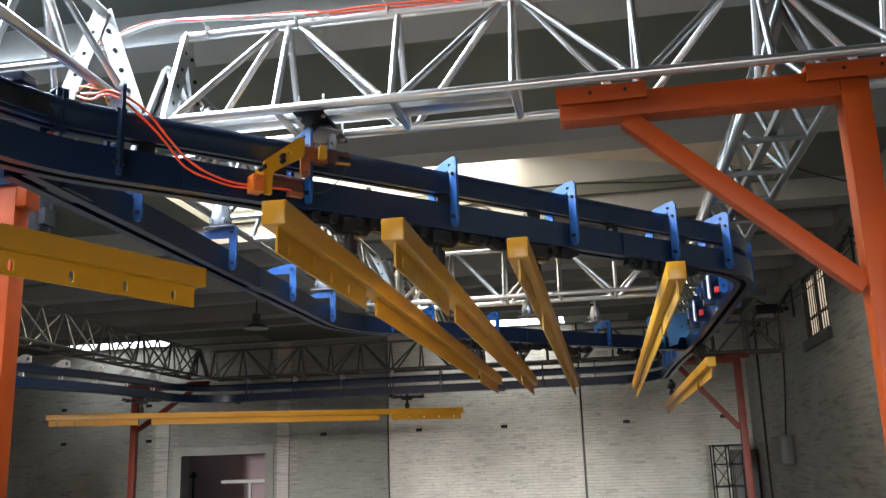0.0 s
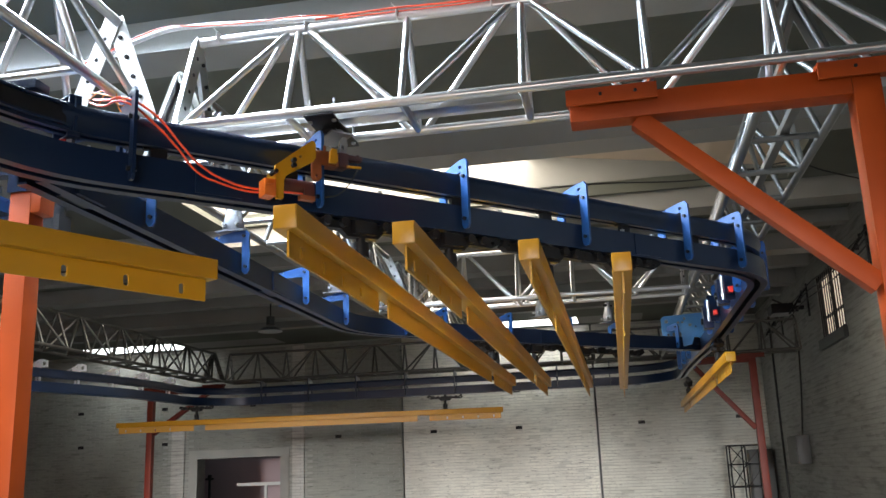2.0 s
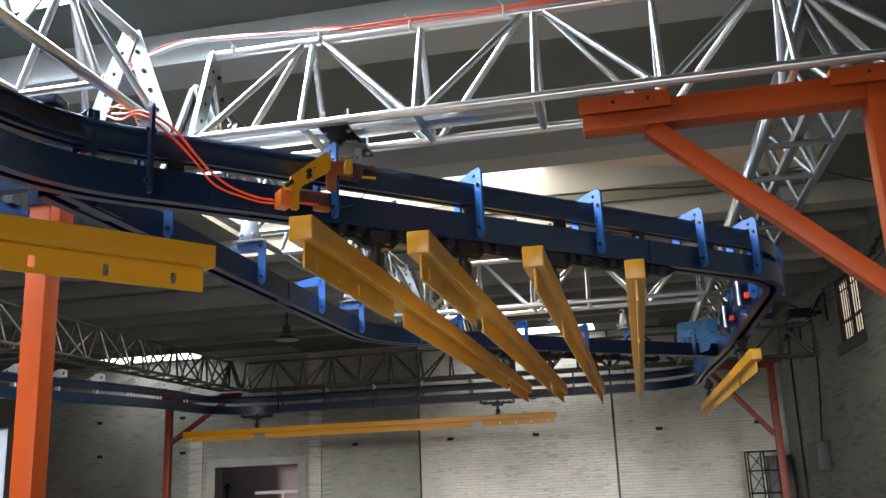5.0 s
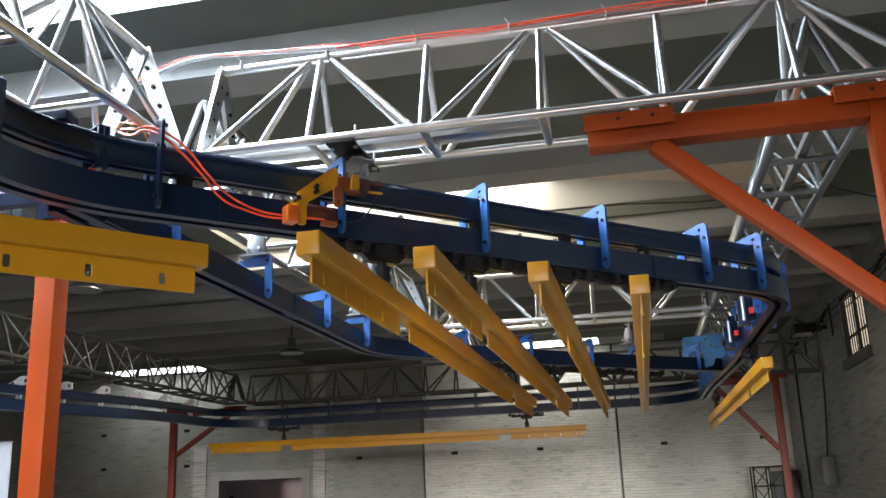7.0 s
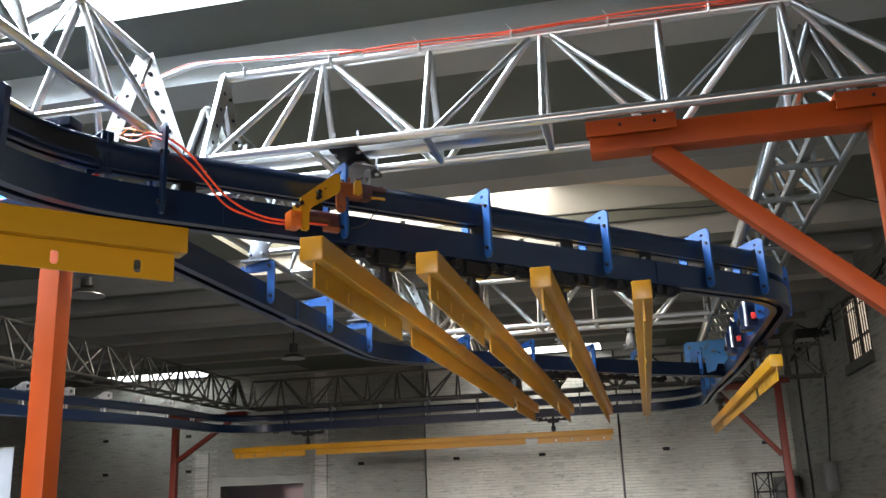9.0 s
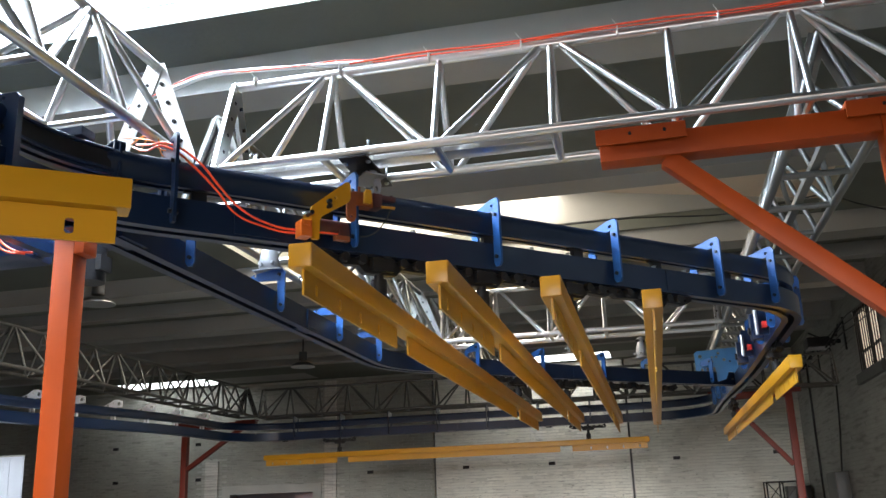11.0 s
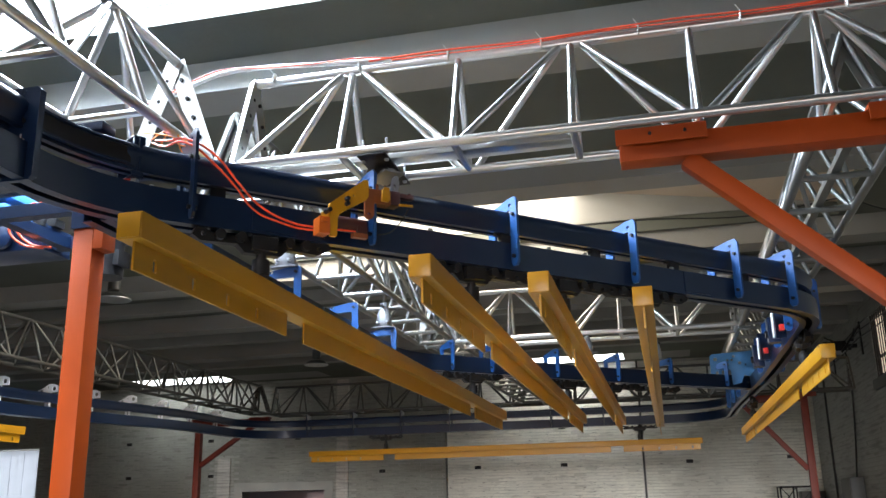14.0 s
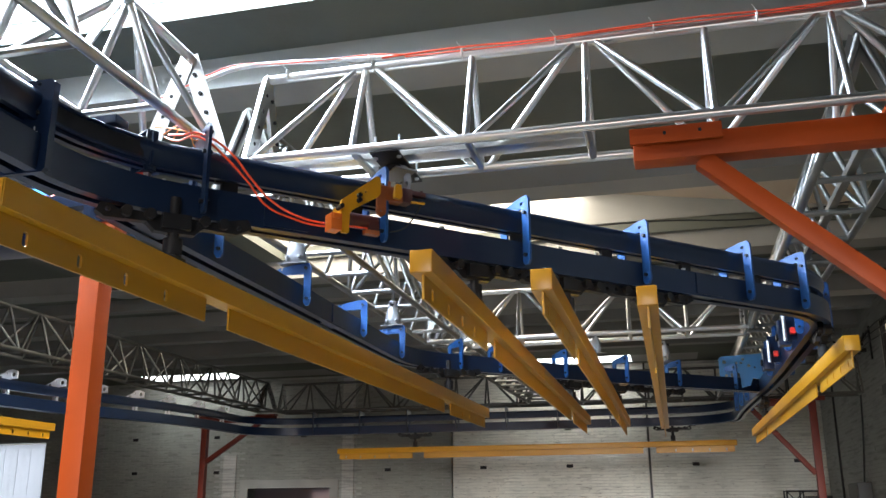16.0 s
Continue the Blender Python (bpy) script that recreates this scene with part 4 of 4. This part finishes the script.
for u, v in ((-0.152, 0.162), (-0.152, 0.142), (-0.228, 0.105)):
    bm = bmesh.new()
    rod(bm, (u, -0.165, v), (u, -0.12, v), 0.010, 6)
    part("bolt", bm, BLACK, stop)
bm = bmesh.new()
box(bm, -0.271, -0.16, 0.007, -0.225, -0.10, 0.074)
box(bm, -0.265, -0.165, 0.05, -0.235, -0.16, 0.068)
part("valve_block", bm, BRIGHT_ORANGE, stop, "orange valve block", True, 0.004)
bm = bmesh.new()
rod(bm, (-0.185, -0.11, 0.07), (-0.06, -0.11, 0.07), 0.03, 16)
box(bm, -0.10, -0.14, 0.028, -0.058, -0.08, 0.062)
part("cylinder", bm, DARK_RED, stop, "dark red air cylinder")
bm = bmesh.new()
box(bm, -0.12, -0.146, 0.014, -0.058, -0.12, 0.032)
part("cylinder_foot", bm, RUST, stop)
bm = bmesh.new()
plate(bm, [(-0.066, 0.225), (-0.066, 0.118), (-0.058, 0.104), (-0.046, 0.099), (-0.034, 0.104), (-0.026, 0.118), (-0.026, 0.225)], [ring(-0.046, 0.122, 0.006)], 0.014, pose(0, -0.13, 0))
part("lever", bm, RUST, stop, "rust-orange lever")
bm = bmesh.new()
box(bm, -0.03, -0.12, 0.178, 0.058, -0.07, 0.235)
rod(bm, (-0.05, -0.1, 0.225), (0.03, -0.1, 0.225), 0.018, 12)
rod(bm, (0.0, -0.1, 0.23), (0.0, -0.1, 0.262), 0.012, 8)
part("clamp", bm, RUST, stop, "rust-brown clamp", True)
bm = bmesh.new()
box(bm, 0.06, -0.12, 0.182, 0.104, -0.06, 0.242)
box(bm, 0.104, -0.10, 0.226, 0.178, -0.07, 0.246)
rod(bm, (0.165, -0.085, 0.246), (0.165, -0.085, 0.256), 0.008, 6)
part("jaw", bm, DARK_RED, stop, "dark red jaw", True, 0.003)
bm = bmesh.new()
plate(bm, [(0.003, 0.18), (0.006, 0.228), (0.014, 0.24), (0.034, 0.238), (0.039, 0.19), (0.03, 0.178)], [], 0.014, pose(0, -0.146, 0))
part("tongue", bm, YELLOW, stop, "", True)
bm = bmesh.new()
rod(bm, (0.095, -0.125, 0.184), (0.156, -0.125, 0.188), 0.006, 8)
part("pin", bm, YELLOW, stop)
bm = bmesh.new()
plate(bm, [(0.09, 0.262), (0.094, 0.315), (0.108, 0.333), (0.124, 0.333), (0.13, 0.30), (0.122, 0.262)], [ring(0.107, 0.285, 0.006, 0.012)], 0.01, pose(0, -0.06, 0))
part("strap", bm, CAST, stop, "pale steel strap")
cord("sensor_cable", [(0.15, -0.11, 0.185), (0.10, -0.125, 0.11), (0.05, -0.125, 0.06), (0.0, -0.12, 0.045)], 0.003, RUBBER, stop)


# ---- drive unit behind the post, sensors on the link ----
drive = thing("drive_unit", "dark blue geared chain drive with a red cable loop", "drive unit", pose(-2.95, 4.0, 0))
bm = bmesh.new()
box(bm, -0.75, -0.12, 2.98, -0.10, 0.12, 3.12)
box(bm, -0.75, -0.10, 3.12, -0.30, 0.10, 3.18)
rod(bm, (-0.32, -0.13, 3.05), (-0.32, -0.16, 3.05), 0.06, 20)
part("gearbox", bm, NAVY, drive, "", True, 0.010)
for z in (3.20, 3.285):
    bm = bmesh.new()
    box(bm, -0.80, -0.14, z, -0.33, 0.14, z + 0.045)
    part("slide_plate", bm, LIGHT_BLUE, drive, "light blue slide plate", True, 0.004)
bm = bmesh.new()
for u in (-0.30, -0.22, -0.12):
    rod(bm, (u, -0.12, 3.10), (u, -0.12, 3.2 - 0.2 * abs(u + 0.22)), 0.028, 12)
box(bm, -0.33, -0.06, 3.12, -0.08, 0.02, 3.16)
part("coupling", bm, BLACK, drive)
bm = bmesh.new()
rod(bm, (0.23, -0.04, 2.82), (0.23, -0.04, 3.0), 0.085, 20)
rod(bm, (0.23, -0.04, 3.0), (0.23, -0.04, 3.04), 0.06, 16)
box(bm, 0.29, -0.09, 2.87, 0.33, 0.01, 2.95)
part("motor", bm, BLACK, drive, "black drive motor")
for k, dx in enumerate((0.0, 0.045)):
    cord("cable_loop", [(-0.10 + dx, -0.2, 3.20), (-0.18 + dx, -0.24, 3.15), (-0.20 + dx, -0.25, 3.06), (-0.14 + dx, -0.22, 2.98), (-0.04 + dx, -0.18, 2.96)], 0.006, HOSE, drive, "red cable loop")
bm = bmesh.new()
bar(bm, (-0.12, 0.0, 3.03), (0.95, 0.0, 3.03), 0.06, 0.06)
box(bm, -0.2, -0.56, 2.992, 0.95, -0.50, 3.052)
box(bm, 0.41, -0.59, 2.898, 0.53, -0.47, 2.992)
box(bm, -0.06, -0.50, 2.995, 0.0, 0.0, 3.05)
part("carrier", bm, NAVY, drive)
for y, z in ((6.17, 2.76), (7.2, 2.775)):
    sw = thing("limit_switch", "red limit switch with chrome guide on the rail", "switch", pose(LINK_X - 0.10, y, z - 0.02), "limit switches")
    bm = bmesh.new()
    box(bm, -0.016, -0.025, -0.018, 0.016, 0.025, 0.022)
    part("housing", bm, REDPAINT, sw, "", True, 0.004)
    bm = bmesh.new()
    rod(bm, (-0.05, 0, -0.06), (-0.05, 0, 0.1), 0.012, 8)
    part("guide_rod", bm, STEEL, sw)
    bm = bmesh.new()
    box(bm, -0.05, 0.03, -0.06, 0.03, 0.045, 0.14)
    part("mount", bm, NAVY, sw)
for y in (6.45, 7.6):
    gb = thing("stop_box", "dark blue steel control box beside the rail link", "control box", pose(LINK_X - 0.14, y, 2.69), "rail boxes")
    bm = bmesh.new()
    box(bm, -0.02, -0.05, 0.0, 0.06, 0.05, 0.17)
    part("case", bm, NAVY, gb, "", True, 0.006)
    bm = bmesh.new()
    rod(bm, (-0.035, 0, 0.06), (-0.02, 0, 0.06), 0.025, 12)
    part("knob", bm, BLACK, gb)


# ---- chain with dogs in the upper rail, seen between the rails ----
dogs = thing("drive_chain", "black drive chain with pusher dogs below the upper rail", "chain")
x = -1.6
while x < 0.7:
    bm = bmesh.new()
    m = pose(x, x + C_A, 2.67, 0, 0, 45)
    box(bm, -0.03, -0.012, 0.13, 0.03, 0.012, 0.18, m)
    box(bm, -0.055, -0.008, 0.165, 0.01, 0.008, 0.176, m)
    part("dog", bm, BLACK, dogs)
    x += 0.37 + 0.2 * (int(x * 50) % 2)


# ---- east wall: window, switch cabinet, wiring ----
win = thing("window_1", "small barred window glowing with daylight", "window", None, "", "structure")
y0, y1, z0, z1 = WIN
bm = bmesh.new()
for a in ((y0, z0, y0 + 0.05, z1), (y1 - 0.05, z0, y1, z1), (y0, z0, y1, z0 + 0.05), (y0, z1 - 0.05, y1, z1), ((y0 + y1) / 2 - 0.02, z0, (y0 + y1) / 2 + 0.02, z1), (y0, z0 + 0.28, y1, z0 + 0.31)):
    box(bm, E + 0.025, a[0], a[1], E + 0.06, a[2], a[3])
part("window_frame", bm, BLACK, win, "dark frame", False)
bm = bmesh.new()
box(bm, E + 0.07, y0, z0, E + 0.09, y1, z1)
part("pane", bm, WINDOW_GLASS, win, "bright frosted pane", False)
for i in range(11):
    bm = bmesh.new()
    y = y0 + 0.06 + i * (y1 - y0 - 0.12) / 10
    rod(bm, (E + 0.008, y, z0), (E + 0.008, y, z1), 0.009, 6)
    part("bar", bm, BLACK, win)
bm = bmesh.new()
box(bm, E - 0.06, y0 - 0.05, z0 - 0.14, E + 0.2, y1 + 0.05, z0 - 0.002)
part("window_sill", bm, GREYBOX, win, "dark sill", False)
cab = thing("switch_cabinet", "grey steel switch cabinet on the brick wall", "cabinet", pose(E, 16.3, 1.78))
bm = bmesh.new()
box(bm, -0.2, -0.42, -0.23, 0, 0.42, 0.23)
part("body", bm, GREYBOX, cab, "", True, 0.01)
bm = bmesh.new()
box(bm, -0.215, -0.4, -0.21, -0.2, 0.4, 0.21)
part("door", bm, GREYBOX, cab, "", True, 0.004)
bm = bmesh.new()
box(bm, -0.225, -0.38, -0.03, -0.213, -0.36, 0.03)
part("handle", bm, BLACK, cab)
tagged(cord("wall_cable", [(E - 0.03, 16.3, 2.0), (E - 0.03, 15.8, 3.0), (E - 0.03, 15.7, 3.6), (E - 0.04, 16.0, 4.1), (E - 0.25, 16.2, 4.3)], 0.014, RUBBER), "black cable hanging down the brick wall", "cable")
tagged(cord("wall_cable", [(E - 0.03, 18.3, 0.5), (E - 0.03, 18.3, 2.4), (E - 0.03, 18.2, 4.3)], 0.02, RUBBER), "black conduit on the brick wall", "cable")
lamp = thing("flood_lamp", "black flood lamp bracketed to the brick wall", "lamp", pose(E - 0.3, 15.0, 3.95))
bm = bmesh.new()
box(bm, -0.22, -0.2, -0.09, 0.12, 0.2, 0.06)
part("housing", bm, BLACK, lamp, "", True, 0.02)
bm = bmesh.new()
box(bm, 0.1, -0.03, -0.03, 0.3, 0.03, 0.03)
part("bracket", bm, BLACK, lamp)
bm = bmesh.new()
box(bm, -0.2, -0.18, -0.1, 0.1, 0.18, -0.092)
part("lens", bm, STEEL, lamp)
for k in range(3):
    pts = [(E - 0.08 - 0.05 * k, 6.0 + 1.0 * i, 4.15 - 0.13 * k - 0.05 * math.sin(math.pi * ((i % 4) / 4))) for i in range(13)]
    tagged(cord("overhead_wire", pts, 0.009, RUBBER), "black wire strung along the brick wall", "wire", "wall wires")
for y in (7.0, 9.0, 11.0, 14.6, 17.0):
    bk = thing("insulator_bracket", "dark steel bracket with insulators on the wall", "bracket", pose(E, y, 4.0), "insulator brackets")
    bm = bmesh.new()
    bar(bm, (-0.01, 0, 0.2), (-0.3, 0, -0.2), 0.03, 0.03, (0, 1, 0))
    box(bm, -0.02, -0.03, -0.25, 0.0, 0.03, 0.25)
    part("arm", bm, BLACK, bk)
    for k in range(3):
        bm = bmesh.new()
        rod(bm, (-0.08 - 0.05 * k, 0, 0.09 - 0.13 * k), (-0.08 - 0.05 * k, 0, 0.15 - 0.13 * k), 0.022, 8)
        part("insulator", bm, RUBBER, bk)


# ---- rack by the wall ----
rack = thing("wire_rack", "tall black steel lattice rack by the wall", "rack", pose(2.3, 19.0, 0))
for u in (-0.31, -0.02, 0.31):
    for v in (-0.25, 0.25):
        bm = bmesh.new()
        rod(bm, (u, v, 0), (u, v, 1.94), 0.016, 6)
        part("upright", bm, BLACK, rack)
for z in (0.3, 0.8, 1.15, 1.57, 1.93):
    for a, b in (((-0.31, -0.25), (0.31, -0.25)), ((-0.31, 0.25), (0.31, 0.25)), ((-0.31, -0.25), (-0.31, 0.25)), ((0.31, -0.25), (0.31, 0.25))):
        bm = bmesh.new()
        rod(bm, (*a, z), (*b, z), 0.013, 6)
        part("rail", bm, BLACK, rack)
for u0, u1 in ((-0.31, -0.02), (-0.02, -0.31), (-0.02, 0.31)):
    bm = bmesh.new()
    rod(bm, (u0, -0.26, 1.57), (u1, -0.26, 1.93), 0.009, 6)
    rod(bm, (u0, -0.26, 1.15), (u1, -0.26, 1.57), 0.009, 6)
    part("brace", bm, BLACK, rack)
bm = bmesh.new()
box(bm, 2.45, 19.5, 0.0, 2.9, 19.9, 1.85)
tagged(part("crate", bm, GREYBOX, None, "", True, 0.01), "dull grey metal crate standing by the wall", "crate")


# ---- unlit pendant lamps ----
def pendant(x, y, z):
    root = thing("pendant_lamp", "unlit grey dish lamp hanging from the roof", "lamp", pose(x, y, z), "pendant lamps")
    bm = bmesh.new()
    rod(bm, (0, 0, 0), (0, 0, 0.06), 0.2, 20, 0.12)
    part("shade", bm, GREYBOX, root)
    bm = bmesh.new()
    rod(bm, (0, 0, 0.1), (0, 0, 0.24), 0.07, 12)
    part("ballast", bm, GREYBOX, root)
    bm = bmesh.new()
    rod(bm, (0, 0, 0.24), (0, 0, Z_SLAB - z), 0.012, 8)
    part("stem", bm, BLACK, root)
    bm = bmesh.new()
    rod(bm, (0, 0, -0.012), (0, 0, -0.002), 0.2, 20)
    part("lens", bm, STEEL, root)


pendant(-5.6, 14.2, 4.02)
pendant(-5.98, 8.9, 4.02)


# ---- square tube carrying the rail bend ----
tube = thing("carrier_tube", "silver square tube below the overhead truss", "tube", pose(-2.2, 0, Z_TRUSS - 0.05))
bm = bmesh.new()
box(bm, -0.025, -1.5, -0.025, 0.025, 2.75, 0.025)
part("tube", bm, ALU, tube, "", True, 0.004)
bm = bmesh.new()
box(bm, -0.1, 2.6, -0.06, 0.35, 2.68, -0.027)
part("cross_bar", bm, NAVY, tube, "", True, 0.003)


# ---- profiles lying in the trusses ----
prof = thing("flat_profile", "bright flat aluminium profile lying on the truss chords", "profile", pose(0, 3.52, Z_TRUSS))
bm = bmesh.new()
box(bm, -1.65, -0.05, 0.022, -0.3, 0.05, 0.06)
part("profile", bm, ALU, prof, "", True, 0.003)
mid = thing("flat_profile", "square profile along the truss bottom, coloured dimmer for weak light", "profile", pose(0.82, 0, Z_TRUSS))
bm = bmesh.new()
box(bm, -0.02, 3.7, 0.018, 0.02, 7.6, 0.05)
part("profile", bm, ALU_DIM, mid, "", True, 0.003)


# ---- brickwork of the north wall: single bricks in the panel, the rest joined ----
def laid(x0, x1, z0, z1, keep):
    """Brick positions (x, z, length) in stretcher bond."""
    out = []
    row = int(z0 / 0.063)
    while (row + 1) * 0.063 < z1:
        x = x0 - (0.125 if row % 2 else 0.0)
        while x < x1:
            a, b = max(x, x0) + 0.004, min(x + 0.25, x1) - 0.004
            z = row * 0.063
            if b - a > 0.04 and keep(a, b, z, z + 0.063):
                out.append((a, b, z))
            x += 0.25
        row += 1
    return out


def open_wall(a, b, z0, z1):
    for x0, x1, h in ((GATE[0] - 0.02, GATE[1] + 0.02, GATE[2] + 0.02), (-9.85, -7.40, 2.33), (-10.28, -9.94, 2.92)):
        if b > x0 and a < x1 and z0 < h:
            return False
    return not (b > -7.33 and a < -7.04 and z0 < 4.6)


def joined_bricks(rows, y, mat, label):
    verts, faces = [], []
    for a, b, z in rows:
        i = len(verts)
        p = 0.005 + 0.0025 * random.random()
        u, v = z + 0.004, z + 0.059
        verts += [(a, y, u), (b, y, u), (b, y, v), (a, y, v), (a + 0.002, y - p, u + 0.002), (b - 0.002, y - p, u + 0.002), (b - 0.002, y - p, v - 0.002), (a + 0.002, y - p, v - 0.002)]
        faces += [(i + 4, i + 5, i + 6, i + 7), (i, i + 1, i + 5, i + 4), (i + 1, i + 2, i + 6, i + 5), (i + 2, i + 3, i + 7, i + 6), (i + 3, i, i + 4, i + 7)]
    me = bpy.data.meshes.new("bricks")
    me.from_pydata(verts, [], faces)
    me.materials.append(mat)
    ob = new("bricks", me)
    ob.parent = wall_n
    ob["label"] = label
    ob["kind"] = "stuff"


joined_bricks(laid(-18.0, JOINTS[0] - 0.026, 0.9, 4.6, open_wall), N - 0.001, FACE_W, "rows of whitewashed bricks coloured darker for their dim light")
joined_bricks(laid(JOINTS[1] + 0.026, E, 0.9, 4.6, open_wall), N - 0.001, FACE_N, "rows of old whitewashed bricks")
single, rest = [], []
for a, b, z in laid(JOINTS[0] + 0.026, JOINTS[1] - 0.026, 0.9, 4.6, open_wall):
    (single if 1.75 < z < 2.95 and abs(b - a - 0.242) < 0.003 and len(single) < 290 else rest).append((a, b, z))
joined_bricks(rest, N - 0.031, FACE_P, "rows of whiter washed bricks, colour also raised for their light")
bm = bmesh.new()
vs = box(bm, -0.121, -0.006, 0.004, 0.121, 0.0, 0.059)
for v in vs:
    if v.co.y < -0.003:
        v.co.x *= 0.985
        v.co.z += 0.002 if v.co.z < 0.03 else -0.002
BRICK_MESH = mesh_of(bm, "brick", FACE_P)
for a, b, z in single:
    shared("brick", BRICK_MESH, wall_n, pose((a + b) / 2, N - 0.031, z))


# ---- what moves ----
def motions():
    """The load bars; the origin is the front end, the tube runs to its +y."""
    z = Z_BAR

    def slide(k, rows):
        walk(bars[k], [(t, pose(x, y, z if k < 6 else z + 0.075, 0, 0, r)) for t, x, y, r in rows])

    # the first bar leaves round the bend: its rear corner and turn
    rows = []
    for t, x, y, a in ((0, -1.603, 3.531, 68.3), (3.5, -1.456, 3.128, 57.8), (7, -1.363, 2.728, 50.8), (9, -1.319, 2.481, 47.0), (11.5, -1.21, 1.792, 34.0), (12, -1.187, 1.613, 30.8), (12.5, -1.19, 1.45, 27.5), (14, -1.35, 0.95, 18), (16, -1.9, 0.4, 8)):
        c, s = math.cos(radians(a)), math.sin(radians(a))
        rows.append((t, x - 0.04 * s - 6 * c, y + 0.04 * c - 6 * s, a - 90))
    slide(0, rows)
    slide(1, [(0, -1.0, 2.69, 0), (10.4, -1.0, 2.69, 0), (10.7, -1.02, 2.67, 0), (13, -1.325, 2.365, 0), (16, -1.72, 1.92, -1.0)])
    slide(2, [(0, -0.69, 3.0, 0), (13.2, -0.69, 3.0, 0), (13.5, -0.712, 2.978, 0), (14.0, -0.79, 2.90, 0), (14.4, -0.82, 2.87, 0), (16, -0.82, 2.87, 0)])
    slide(3, [(0, -0.30, 3.395, 0), (2.15, -0.30, 3.395, 0), (2.45, -0.345, 3.35, 0), (3.2, -0.335, 3.36, 0), (13.2, -0.335, 3.36, 0), (13.5, -0.36, 3.335, 0), (14.0, -0.435, 3.26, 0), (14.4, -0.465, 3.23, 0), (16, -0.465, 3.23, 0)])
    slide(4, [(0, 0.327, 4.025, 0), (2.4, 0.017, 3.715, 0), (2.6, 0.012, 3.71, 0), (3.3, 0.037, 3.735, 0), (13.2, 0.037, 3.735, 0), (13.5, 0.01, 3.708, 0), (14.0, -0.07, 3.628, 0), (14.4, -0.1, 3.598, 0), (16, -0.1, 3.598, 0)])
    slide(5, [(0, 0.88, 7.94, 0), (16, 0.88, 4.98, 0)])
    # the far bar comes off the corner: front trolley on the wall rail, rear one still in the bend
    rows = []
    for t in (0, 0.5, 1, 1.5, 2, 2.5, 3, 3.5, 4, 5, 6, 16):
        xf = -2.99 + 0.1855 * t
        k = max((p for p in loop_line if p.y > 9 and p.x < xf - 2), key=lambda p: -abs((p - Vector((xf, BACK_Y))).length - 3.87))
        a = math.atan2(k.y - BACK_Y, k.x - xf)
        c, s = math.cos(a), math.sin(a)
        rows.append((t, xf - 0.87 * c, BACK_Y - 0.87 * s, math.degrees(a) % 360 - 90))
    slide(6, rows)
    slide(7, [(0, FAR_X, 5.82, 180), (16, FAR_X, 8.7, 180)])


motions()
